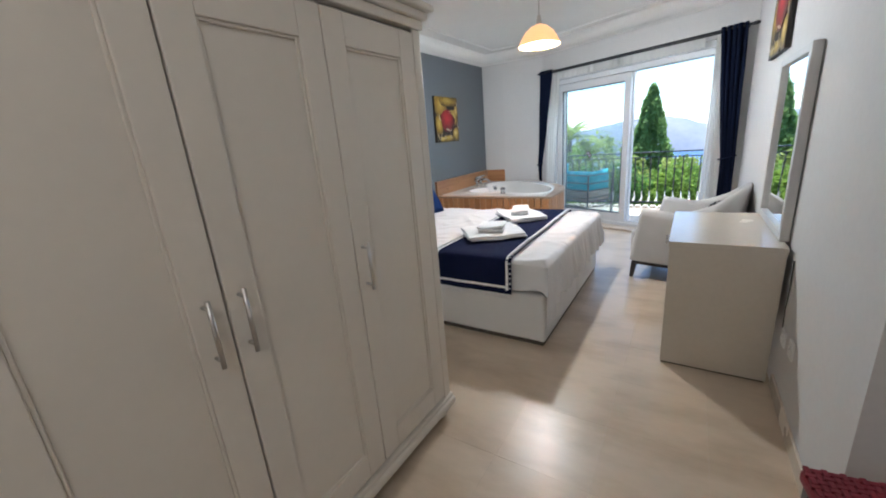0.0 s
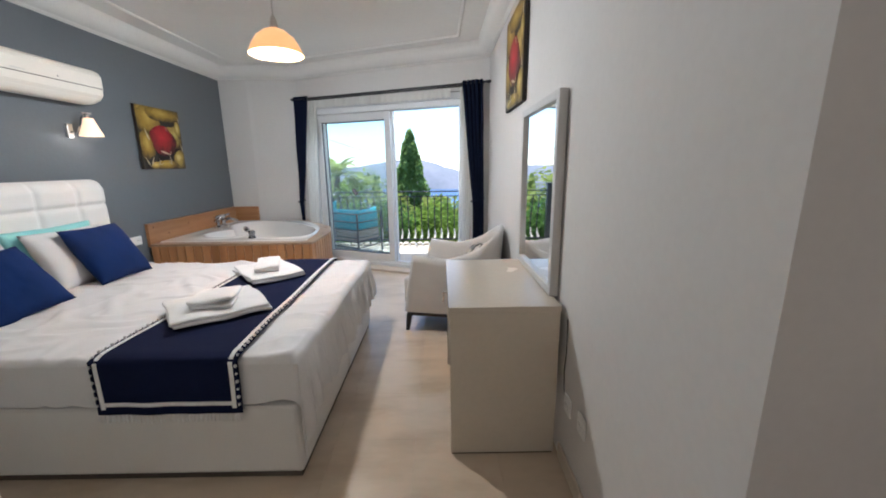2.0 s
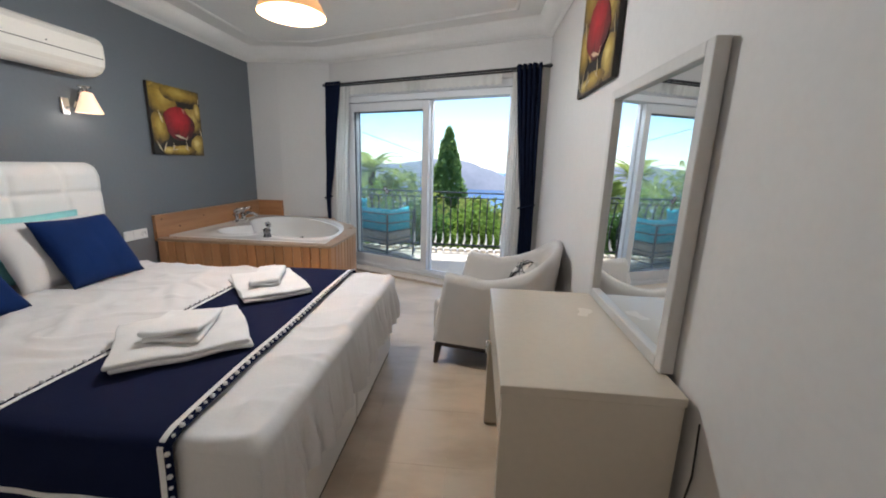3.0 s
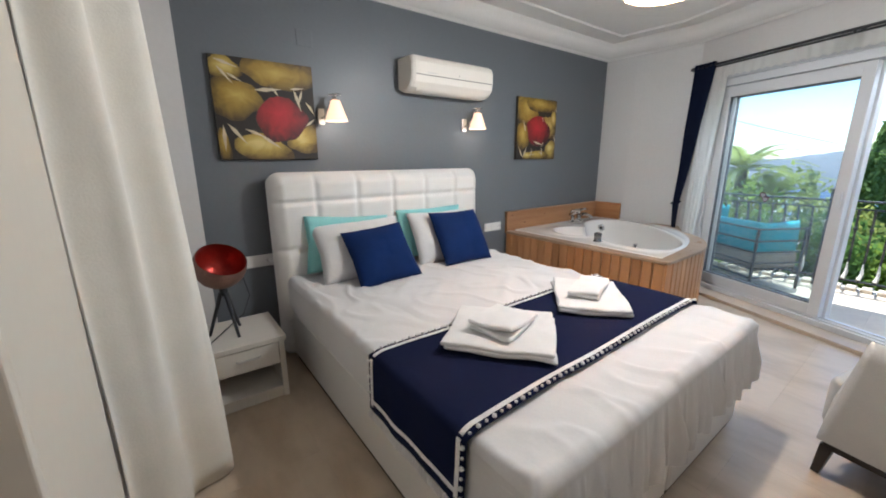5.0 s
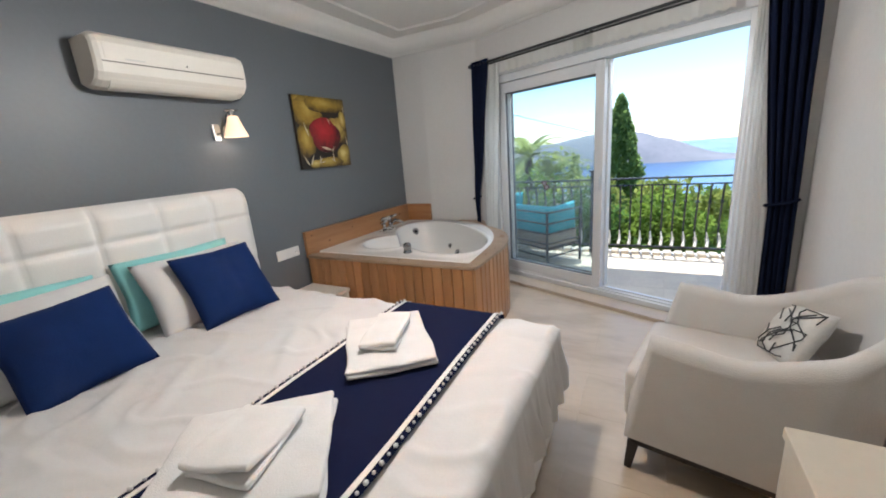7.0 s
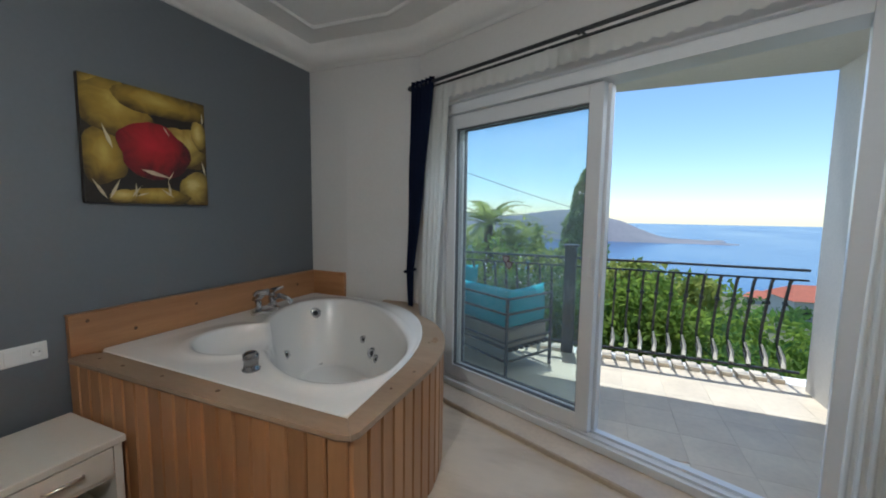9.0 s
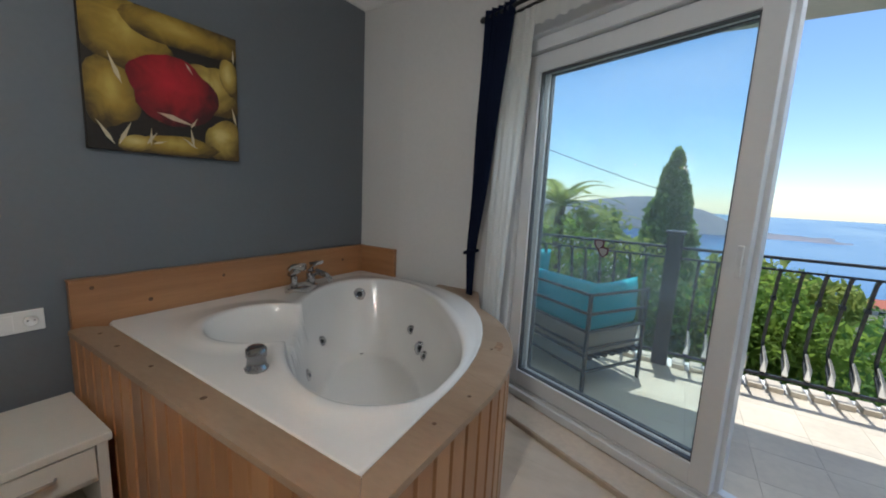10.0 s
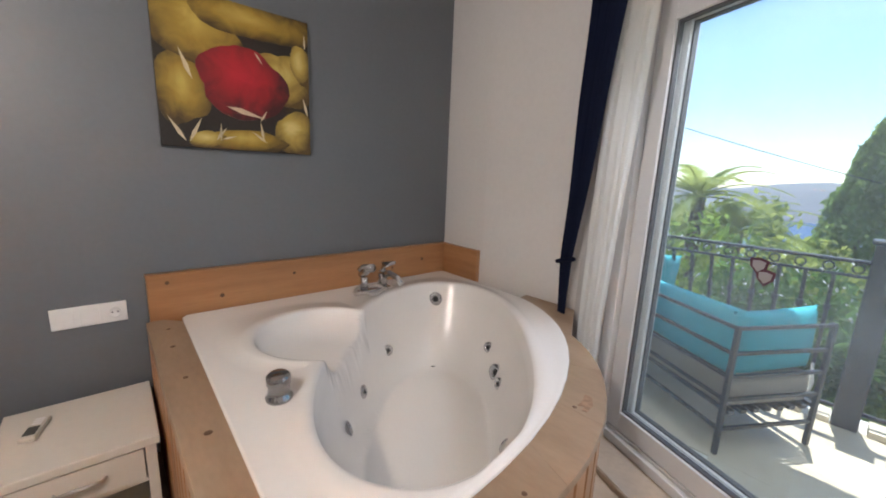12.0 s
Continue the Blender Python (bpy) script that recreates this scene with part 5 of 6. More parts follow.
    part("bare_patch", prism([(1.445, -0.665), (1.468, -0.662), (1.492, -0.70), (1.497, -0.745), (1.482, -0.748), (1.478, -0.725), (1.462, -0.735), (1.458, -0.70)], DECK, DECK + 0.0012), mat("bare_wood", (0.36, 0.23, 0.15), 0.8, vary=0.25, scale=30), TUB, "bare wood patch")
    for y, z, r in ((-1.38, 0.70, 0.007), (-1.05, 0.76, 0.006), (-0.45, 0.71, 0.006), (-0.22, 0.74, 0.008), (-1.58, 0.79, 0.006)):
        part("knot", lathe([(r * 1.4, 0.0), (r, 0.0012), (0.0, 0.0014)], 9, at=(0.034, y, z), axis=(1, 0, 0)), KNOT, TUB)


tub_fittings()


# ---- canvases ----
CANVAS_DARK = mat("canvas_dark_brown", (0.022, 0.016, 0.012), 0.6, vary=0.3, scale=9, fine=60, bump=0.1)


def paint_mat(name, lit, mid, deep):
    """Brushed colour of one painted shape: bright towards its middle, deep at its rim, with strokes."""
    m = mat(name, mid, 0.5, vary=0.2, scale=14, fine=60, bump=0.05)
    nt = m.node_tree
    b = nt.nodes["Principled BSDF"]
    tc, sub, ln = nt.nodes.new("ShaderNodeTexCoord"), nt.nodes.new("ShaderNodeVectorMath"), nt.nodes.new("ShaderNodeVectorMath")
    sub.operation, ln.operation = "MULTIPLY_ADD", "LENGTH"
    sub.inputs[1].default_value, sub.inputs[2].default_value = (1, 0, 1), (-0.45, 0, -0.60)
    nz, add, ramp = nt.nodes.new("ShaderNodeTexNoise"), nt.nodes.new("ShaderNodeMath"), nt.nodes.new("ShaderNodeValToRGB")
    nz.inputs["Scale"].default_value, nz.inputs["Detail"].default_value, nz.inputs["Distortion"].default_value = 9.0, 5.0, 1.2
    add.operation = "MULTIPLY_ADD"
    add.inputs[1].default_value = 0.55
    ramp.color_ramp.elements[0].color, ramp.color_ramp.elements[0].position = (*lit, 1), 0.28
    ramp.color_ramp.elements[1].color, ramp.color_ramp.elements[1].position = (*deep, 1), 0.86
    e = ramp.color_ramp.elements.new(0.52)
    e.color = (*mid, 1)
    nt.links.new(tc.outputs["Generated"], sub.inputs[0])
    nt.links.new(sub.outputs[0], ln.inputs[0])
    nt.links.new(tc.outputs["Object"], nz.inputs["Vector"])
    nt.links.new(nz.outputs["Fac"], add.inputs[0])
    nt.links.new(ln.outputs["Value"], add.inputs[2])
    nt.links.new(add.outputs[0], ramp.inputs["Fac"])
    nt.links.new(ramp.outputs["Color"], b.inputs["Base Color"])
    return m


P_YELLOW = paint_mat("painted_yellow_stone", (0.50, 0.36, 0.07), (0.33, 0.21, 0.025), (0.055, 0.03, 0.006))
P_SAND = paint_mat("painted_sand_stone", (0.64, 0.52, 0.19), (0.44, 0.31, 0.06), (0.08, 0.045, 0.008))
P_RED = paint_mat("painted_red_stone", (0.46, 0.010, 0.022), (0.32, 0.007, 0.012), (0.05, 0.003, 0.004))
P_PALE = mat("painted_pale_leaf", (0.66, 0.56, 0.38), 0.5, vary=0.2, scale=20)


def canvas(name_label, m, size, stones, leaves, seed):
    """A square canvas lying in its own x-z plane, painted side to -y."""
    c = thing("painting", name_label, "painting", group="stone paintings")
    h = size / 2
    part("canvas", box(-h, 0.0, -h, h, 0.028, h, 0.003), CANVAS_DARK, c)
    k = 0
    lift = 0.0
    for x, z, rx, rz_, rot, tip, mt in stones:
        lift += 0.0004
        ca, sa = math.cos(rot), math.sin(rot)
        pts = []
        for i in range(40):
            a = 2 * math.pi * i / 40
            r = 1.16 + 0.22 * wob(math.cos(a) * 1.3 + k, math.sin(a) * 1.3, seed) + 0.05 * wob(math.cos(a) * 5 + k, math.sin(a) * 5, seed)
            r += abs(tip) * max(0.0, 1 - abs(math.atan2(math.sin(a - (0 if tip > 0 else math.pi)), math.cos(a - (0 if tip > 0 else math.pi)))) / 0.5)
            px, pz = rx * r * math.cos(a), rz_ * r * math.sin(a)
            X, Z = x + px * ca - pz * sa, z + px * sa + pz * ca
            pts.append((min(h - 0.001, max(-h + 0.001, X * size)), min(h - 0.001, max(-h + 0.001, Z * size))))
        bm = bmesh.new()
        f = [bm.verts.new((X, -lift, Z)) for X, Z in pts]
        b = [bm.verts.new((X, 0.002, Z)) for X, Z in pts]
        bm.faces.new(f)
        for i in range(40):
            bm.faces.new((f[i], b[i], b[(i + 1) % 40], f[(i + 1) % 40]))
        part("painted_stone", bm, mt, c)
        k += 1.7
    for x, z, ln, rot in leaves:
        ca, sa = math.cos(rot), math.sin(rot)
        pts = [(0, 0), (0.35 * ln, 0.09 * ln), (ln, 0.02 * ln), (0.4 * ln, -0.06 * ln)]
        pts = [((x + px * ca - pz * sa) * size, (z + px * sa + pz * ca) * size) for px, pz in pts]
        pts = [(min(h - 0.001, max(-h + 0.001, X)), min(h - 0.001, max(-h + 0.001, Z))) for X, Z in pts]
        bm = bmesh.new()
        f = [bm.verts.new((X, -0.006, Z)) for X, Z in pts]
        b = [bm.verts.new((X, -0.004, Z)) for X, Z in pts]
        bm.faces.new(f)
        for i in range(4):
            bm.faces.new((f[i], b[i], b[(i + 1) % 4], f[(i + 1) % 4]))
        part("painted_leaf", bm, P_PALE, c)
    c.matrix_basis = m
    return c


STONES_A = [(-0.40, 0.44, 0.14, 0.08, 0.0, 0.0, P_YELLOW), (-0.28, 0.27, 0.24, 0.19, -0.30, 0.25, P_YELLOW), (0.15, 0.425, 0.38, 0.12, 0.02, 0.0, P_YELLOW), (-0.37, -0.13, 0.15, 0.19, 0.1, 0.0, P_YELLOW),
            (0.37, 0.04, 0.17, 0.16, -0.55, -0.45, P_SAND), (0.45, 0.17, 0.08, 0.13, 0.3, 0.2, P_SAND), (0.40, -0.35, 0.15, 0.15, 0.2, 0.2, P_SAND), (0.0, -0.45, 0.24, 0.085, 0.05, 0.3, P_YELLOW),
            (-0.24, -0.44, 0.09, 0.05, 0.2, 0.3, P_SAND), (-0.10, -0.20, 0.07, 0.05, -0.5, 0.4, P_SAND), (0.02, -0.03, 0.255, 0.205, -0.22, 0.12, P_RED)]
LEAVES_A = [(-0.36, -0.46, 0.18, 2.1), (-0.34, -0.46, 0.18, 1.1), (-0.30, -0.05, 0.20, 1.9), (-0.10, -0.20, 0.26, -0.25), (0.12, -0.28, 0.10, 1.0), (0.14, -0.42, 0.14, 1.7), (0.16, -0.43, 0.12, 2.5), (0.10, 0.20, 0.09, -1.0),
            (-0.18, -0.44, 0.12, 0.9), (-0.15, -0.44, 0.12, 1.5), (0.47, 0.30, 0.10, 1.6), (0.48, -0.20, 0.14, 1.8), (-0.14, -0.43, 0.10, 0.3)]
STONES_B = [(-0.38, 0.38, 0.13, 0.10, -0.3, 0.2, P_SAND), (0.16, 0.40, 0.35, 0.15, -0.05, 0.0, P_YELLOW), (-0.33, 0.10, 0.20, 0.18, -0.1, 0.4, P_YELLOW), (0.40, -0.27, 0.18, 0.14, 0.35, -0.2, P_SAND),
            (-0.06, -0.40, 0.25, 0.13, -0.25, 0.0, P_SAND), (-0.45, -0.36, 0.05, 0.14, 0.1, 0.0, P_YELLOW), (0.13, -0.08, 0.215, 0.20, 0.1, 0.1, P_RED)]
LEAVES_B = [(0.24, 0.24, 0.16, 0.1), (0.28, 0.24, 0.24, -1.3), (0.37, 0.24, 0.18, -1.9), (-0.12, 0.20, 0.28, 0.08), (-0.40, -0.14, 0.26, -0.9), (-0.44, -0.16, 0.26, -1.6), (-0.24, -0.19, 0.22, -0.4), (-0.10, -0.25, 0.24, -0.6), (0.40, 0.12, 0.18, -0.9),
            (-0.46, 0.46, 0.22, -0.3), (-0.44, 0.40, 0.20, -0.9), (-0.36, 0.34, 0.16, -0.5), (0.38, -0.14, 0.16, 0.6), (0.12, 0.16, 0.12, 2.2)]
canvas("square canvas of a red stone among yellow stones above the tub", pose(0.031, -1.249, 1.658, 0, 0, 90), 0.605, STONES_A, LEAVES_A, 1.0)
canvas("square canvas with red and yellow stones beside a wall lamp", pose(0.031, -3.868, 1.665, 0, 0, 90), 0.60, STONES_B, LEAVES_B, 2.0)
canvas("square canvas with a red stone hung above the mirror", pose(R_WALL - 0.031, -2.51, 2.06, 0, 0, -90), 0.62, STONES_A, LEAVES_A, 3.0)


# ---- air conditioner ----
def air_conditioner():
    y0, y1, z0, z1 = -2.885, -2.06, 1.865, 2.118
    a = thing("air_conditioner", "cream wall-mounted split air conditioner above the bed", "air conditioner")
    prof = [(0.004, z0 + 0.02), (0.05, z0), (0.12, z0 + 0.004), (0.175, z0 + 0.028), (0.205, z0 + 0.065), (0.215, z0 + 0.12), (0.215, z1 - 0.05), (0.20, z1 - 0.018), (0.17, z1), (0.004, z1)]
    bm = bmesh.new()
    cols = []
    for y, k in ((y0, 0.90), (y0 + 0.010, 0.96), (y0 + 0.03, 1.0), (y1 - 0.03, 1.0), (y1 - 0.010, 0.96), (y1, 0.90)):
        zc = (z0 + z1) / 2
        cols.append([bm.verts.new((0.003 + (x - 0.003) * k, y, zc + (z - zc) * k)) for x, z in prof])
    n = len(prof)
    for p, q in zip(cols, cols[1:]):
        for i in range(n):
            bm.faces.new((p[i], p[(i + 1) % n], q[(i + 1) % n], q[i]))
    bm.faces.new(cols[0])
    bm.faces.new(cols[-1][::-1])
    part("body", bm, AC_PLASTIC, a, smooth=False)
    bm = prism([(0.2195, y0 + 0.045), (0.2195, y1 - 0.045), (0.217, y1 - 0.045), (0.217, y0 + 0.045)], z0 + 0.125, z1 - 0.055)
    part("front_panel", bm, AC_PLASTIC, a)
    # dark line drawn for the shade in the panel's crease
    part("panel_gap", box(0.2145, y0 + 0.03, z0 + 0.112, 0.2165, y1 - 0.03, z0 + 0.117), SHADOW_GAP, a)
    f = sheet_mesh(2, 6, lambda u, v: Vector((0.112 + 0.097 * math.sin(v * 1.15), y0 + 0.06 + (y1 - y0 - 0.12) * u, z0 + 0.002 + 0.082 * (1 - math.cos(v * 1.15)) * 1.7 - 0.003)), 0.004)
    part("flap", f, AC_PLASTIC, a, "cream air outlet flap")
    part("display", box(0.2195, (y0 + y1) / 2 + 0.02, z0 + 0.135, 0.2202, (y0 + y1) / 2 + 0.03, z0 + 0.142), DARK_HOLE, a)
    part("name_plate", box(0.2195, y0 + 0.13, z0 + 0.128, 0.2202, y0 + 0.22, z0 + 0.136), STEEL, a)


air_conditioner()

# ---- wall lamps and pendant ----
SHADE = lamp_mat("lit_frosted_shade", (1.0, 0.72, 0.44), 0.5)
PENDANT_SHADE = lamp_mat("lit_amber_shade", (1.0, 0.50, 0.19), 0.42)


def cut_shade(profile, seg, at):
    bm = bmesh.new()
    rings = [[bm.verts.new((at[0] + r * math.cos(2 * math.pi * k / seg), at[1] + r * math.sin(2 * math.pi * k / seg), at[2] + h)) for k in range(seg)] for r, h in profile]
    for a, b in zip(rings, rings[1:]):
        for k in range(seg):
            bm.faces.new((a[k], a[(k + 1) % seg], b[(k + 1) % seg], b[k]))
    return bm


def wall_lamp(y):
    w = thing("wall_lamp", "chrome wall lamp with a lit frosted glass cone shade", "wall lamp", (0, y, 0.045), group="wall lamps by the bed")
    part("wall_plate", box(0.002, -0.095, 1.555, 0.022, -0.045, 1.665, 0.006), STEEL, w)
    bm = tube([(0.02, -0.07, 1.60), (0.06, -0.06, 1.605), (0.075, -0.045, 1.64), (0.08, -0.02, 1.71), (0.105, 0.0, 1.745)], 0.008, 8)
    tube([(0.105, -0.045, 1.745), (0.105, 0.045, 1.75)], 0.006, 8, bm=bm)
    tube([(0.065, 0.0, 1.752), (0.145, 0.0, 1.745)], 0.006, 8, bm=bm)
    tube([(0.105, 0, 1.755), (0.105, 0, 1.70)], [0.012, 0.018], 10, bm=bm)
    part("arm", bm, CHROME, w, smooth=True)
    part("shade", cut_shade([(0.026, 0.135), (0.032, 0.13), (0.045, 0.09), (0.072, 0.015), (0.078, 0.0), (0.075, 0.0), (0.069, 0.016), (0.041, 0.09), (0.026, 0.128)], 28, (0.115, 0, 1.575)), SHADE, w, "lit frosted glass shade", smooth=True)


wall_lamp(-3.45)
wall_lamp(-2.155)


def pendant():
    x, y = 1.80, -2.54
    p = thing("pendant_lamp", "pendant lamp with a lit amber glass bowl on a plaster rose", "pendant lamp", (x, y, 0))
    part("cup", lathe([(0.0, 2.555), (0.03, 2.56), (0.045, 2.59), (0.05, 2.612)], 20), STEEL, p, smooth=True)
    part("rod", tube([(0, 0, 2.30), (0, 0, 2.57)], 0.006, 8), STEEL, p)
    part("holder", lathe([(0.03, 2.255), (0.026, 2.27), (0.02, 2.31), (0.012, 2.335), (0.0, 2.34)], 18), STEEL, p, smooth=True)
    part("shade", cut_shade([(0.03, 2.262), (0.07, 2.245), (0.12, 2.205), (0.155, 2.15), (0.172, 2.105), (0.176, 2.098), (0.17, 2.098), (0.15, 2.148), (0.115, 2.198), (0.065, 2.238), (0.03, 2.252)], 40, (0, 0, 0)), PENDANT_SHADE, p, "lit amber glass bowl", smooth=True)
    rose = thing("ceiling_rose", "round white plaster ceiling rose", "ceiling rose", (x, y, 0))
    part("plaster", lathe([(0.0, CEIL - 0.006), (0.07, CEIL - 0.008), (0.11, CEIL - 0.014), (0.14, CEIL - 0.008), (0.18, CEIL - 0.018), (0.205, CEIL - 0.012), (0.215, CEIL)], 40), CEILING, rose, smooth=True)


pendant()


# ---- bedside tables ----
def bedside(label):
    b = thing("bedside_table", label, "bedside table", group="bedside tables")
    w, d, h = 0.41, 0.43, 0.385    # local: x depth 0..d, y across
    part("top", box(0, -w / 2, h - 0.03, d, w / 2, h, 0.004), WHITE_LACQUER, b)
    for s in (-1, 1):
        y = s * (w / 2 - 0.016)
        part("side_panel", box(0.01, min(y, y - s * 0.03) + 0.004, 0.0, d - 0.008, max(y, y - s * 0.03) + 0.004, h - 0.03, 0.002), WHITE_LACQUER, b)
    part("bottom_shelf", box(0.01, -w / 2 + 0.04, 0.045, d - 0.012, w / 2 - 0.04, 0.07), WHITE_LACQUER, b)
    part("toe_board", box(d - 0.04, -w / 2 + 0.04, 0.0, d - 0.02, w / 2 - 0.04, 0.045), WHITE_LACQUER, b)
    part("back_panel", box(0.005, -w / 2 + 0.03, 0.05, 0.015, w / 2 - 0.03, h - 0.03), WHITE_LACQUER, b)
    part("divider", box(0.015, -w / 2 + 0.04, 0.215, d - 0.02, w / 2 - 0.04, 0.23), WHITE_LACQUER, b)
    dr = part("drawer", box(d - 0.026, -w / 2 + 0.046, 0.235, d - 0.006, w / 2 - 0.046, h - 0.036, 0.003), WHITE_LACQUER, b)
    bm = tube([(d - 0.008, -0.06, 0.295), (d + 0.014, -0.052, 0.297), (d + 0.018, 0, 0.299), (d + 0.014, 0.052, 0.297), (d - 0.008, 0.06, 0.295)], [0.004, 0.006, 0.008, 0.006, 0.004], 8)
    part("handle", bm, STEEL, dr, "brushed steel bow handle", smooth=True)
    return b


n1 = bedside("white bedside table with drawer and shelf under the red lamp")
n1.matrix_basis = pose(0.165, -4.235, 0)
n2 = bedside("white bedside table with drawer and shelf against the tub")
n2.matrix_basis = pose(0.055, -1.88, 0)


def remote():
    r = thing("remote_control", "pale grey air conditioner remote on the bedside table", "remote control", (0.225, -1.99, 0.386), -12)
    part("body", box(-0.065, -0.022, 0, 0.065, 0.022, 0.018, 0.006), mat("remote_plastic", (0.62, 0.58, 0.50), 0.4), r)
    part("screen", box(0.0, -0.015, 0.0181, 0.05, 0.015, 0.0192), mat("remote_screen", (0.10, 0.10, 0.09), 0.2), r)
    for i in range(3):
        part("button", box(-0.05 + i * 0.015, -0.012, 0.018, -0.042 + i * 0.015, 0.012, 0.020), SOCKET, r)


remote()


def tripod_lamp():
    base = thing("table_lamp", "tripod table lamp with a copper dome and red inside", "table lamp", (0.375, -4.285, 0.386))
    cop = mat("dull_copper", (0.30, 0.17, 0.13), 0.5, metal=0.3, vary=0.2, scale=10)
    red = mat("red_metal_inside", (0.42, 0.03, 0.02), 0.3, metal=0.5, vary=0.2, scale=8)
    for k in range(3):
        a = math.radians(20 + 120 * k)
        part("leg", tube([(0.10 * math.cos(a), 0.10 * math.sin(a), 0.0), (0.015 * math.cos(a), 0.015 * math.sin(a), 0.25)], [0.008, 0.012], 8), BLACK_METAL, base)
    part("hub", lathe([(0.018, 0.23), (0.022, 0.25), (0.022, 0.27), (0.010, 0.285), (0.008, 0.31)], 12), BLACK_METAL, base, smooth=True)
    ax = Vector((0.52, 0.20, 0.82)).normalized()
    prof = [(0.135 * math.sin(a), -0.135 * math.cos(a)) for a in [k * math.pi / 18 for k in range(0, 12)]]
    o = part("dome", lathe([(max(r, 0.001), h) for r, h in prof], 36, at=(0, 0, 0.41), axis=ax), cop, base, "dull copper dome", smooth=True)
    me = o.data
    bm = bmesh.new()
    bm.from_mesh(me)
    bmesh.ops.delete(bm, geom=[f for f in bm.faces if len(f.verts) > 4], context="FACES_ONLY")
    bm.to_mesh(me)
    bm.free()
    bm = lathe([(max(r, 0.001) * 0.975, h * 0.975) for r, h in prof], 36, at=(0, 0, 0.41), axis=ax)
    bmesh.ops.delete(bm, geom=[f for f in bm.faces if len(f.verts) > 4], context="FACES_ONLY")
    part("lining", bm, red, o, "red metal lining", smooth=True)
    for s in (-1, 1):
        sd = ax.cross(Vector((0, 0, 1))).normalized() * s
        part("pivot", lathe([(0.012, 0.0), (0.012, 0.014), (0.0, 0.016)], 10, at=Vector((0, 0, 0.41)) + sd * 0.132, axis=sd), BLACK_METAL, base)
    part("cable", tube([(0.03, 0.1, 0.33), (-0.02, 0.13, 0.2), (-0.05, 0.09, 0.08), (-0.02, -0.03, 0.006), (0.09, -0.10, 0.006), (0.13, -0.11, 0.008)], 0.003, 6), BLACK_METAL, base)


tripod_lamp()


# ---- sockets and plates ----
def socket_row(n, at, rz, label):
    """A row of n modules lying in its own x-z plane, face to -y."""
    s = thing("wall_socket", label, "wall socket", at, rz)
    w = 0.074
    part("plate", box(-n * w / 2, -0.010, -0.041, n * w / 2, -0.001, 0.041, 0.003), SOCKET, s)
    for i in range(n):
        x = (i - (n - 1) / 2) * w
        if i == n - 1:
            part("socket", lathe([(0.022, 0.0), (0.022, 0.004), (0.019, 0.004), (0.018, 0.0008), (0.0, 0.0008)], 20, at=(x, -0.010, 0), axis=(0, -1, 0)), SOCKET, s, smooth=True)
            # near-black dots painted in place of the shade inside the holes
            for dx in (-0.009, 0.009):
                part("pin_hole", lathe([(0.003, 0.0), (0.0, 0.0012)], 8, at=(x + dx, -0.0108, 0), axis=(0, -1, 0)), DARK_HOLE, s)
        else:
            part("switch", box(x - 0.028, -0.0135, -0.030, x + 0.028, -0.010, 0.030, 0.002), SOCKET, s)


socket_row(3, (0.0, -1.829, 0.6925), 90, "white triple switch and socket plate between bed and tub")
socket_row(3, (0.0, -4.03, 0.695), 90, "white triple switch and socket plate beside the headboard")
socket_row(1, (R_WALL, -3.86, 0.33), -90, "single white socket low on the wall")
socket_row(1, (R_WALL, -4.02, 0.35), -90, "single white socket low on the wall")
jb = thing("junction_plate", "grey painted blank plate high on the wall", "junction plate")
part("plate", box(0.001, -3.645, 2.09, 0.007, -3.54, 2.19, 0.003), GREY_WALL, jb)
cb = thing("cable", "dark cable hanging behind the dressing table", "cable")
part("cord", tube([(R_WALL - 0.004, -3.79, 0.70), (R_WALL - 0.004, -3.80, 0.55), (R_WALL - 0.004, -3.785, 0.45), (R_WALL - 0.004, -3.80, 0.36), (R_WALL - 0.004, -3.83, 0.335)], 0.0025, 6), BLACK_METAL, cb)


# ---- pillows, cushions, towels ----
def pillow(name, label, material, w, h, t, m, seed, group=""):
    p = thing(name, label, "cushion" if "cushion" in name else "pillow", group=group)
    part("cover", pillow_mesh(w, h, t, seed), material, p, smooth=True)
    p.matrix_basis = m
    return p


# each leans back against the headboard: x out into the room, y across
pillow("pillow", "turquoise pillow leaning on the tufted headboard", TURQ, 0.62, 0.38, 0.12, pose(0.262, -3.47, 0.795, -10, 4, 90), 1, "bed pillows")
pillow("pillow", "turquoise pillow leaning on the tufted headboard", TURQ, 0.62, 0.38, 0.12, pose(0.262, -2.77, 0.80, -10, 0, 90), 2, "bed pillows")
pillow("pillow", "white pillow leaning on a turquoise pillow", SHEET, 0.64, 0.42, 0.17, pose(0.37, -3.42, 0.77, -34, -1, 88), 3, "bed pillows")
pillow("pillow", "white pillow leaning on a turquoise pillow", SHEET, 0.62, 0.42, 0.17, pose(0.385, -2.72, 0.775, -28, 1, 92), 4, "bed pillows")
pillow("cushion", "square navy blue cushion tilted against a white pillow", BLUE_CUSHION, 0.43, 0.42, 0.15, pose(0.555, -3.375, 0.755, -40, -5, 86), 5, "navy cushions")
pillow("cushion", "square navy blue cushion upright against a white pillow", BLUE_CUSHION, 0.46, 0.43, 0.15, pose(0.525, -2.675, 0.785, -32, 1, 91), 6, "navy cushions")
PATTERN = mat("white_cushion_cloth", (0.62, 0.60, 0.56), 0.9, vary=0.08, scale=10, fine=150, bump=0.3)
pc = pillow("cushion", "pale cushion with black line pattern on the armchair", PATTERN, 0.30, 0.27, 0.11, pose(3.20, -1.90, 0.535, -34, -12, -78), 7)
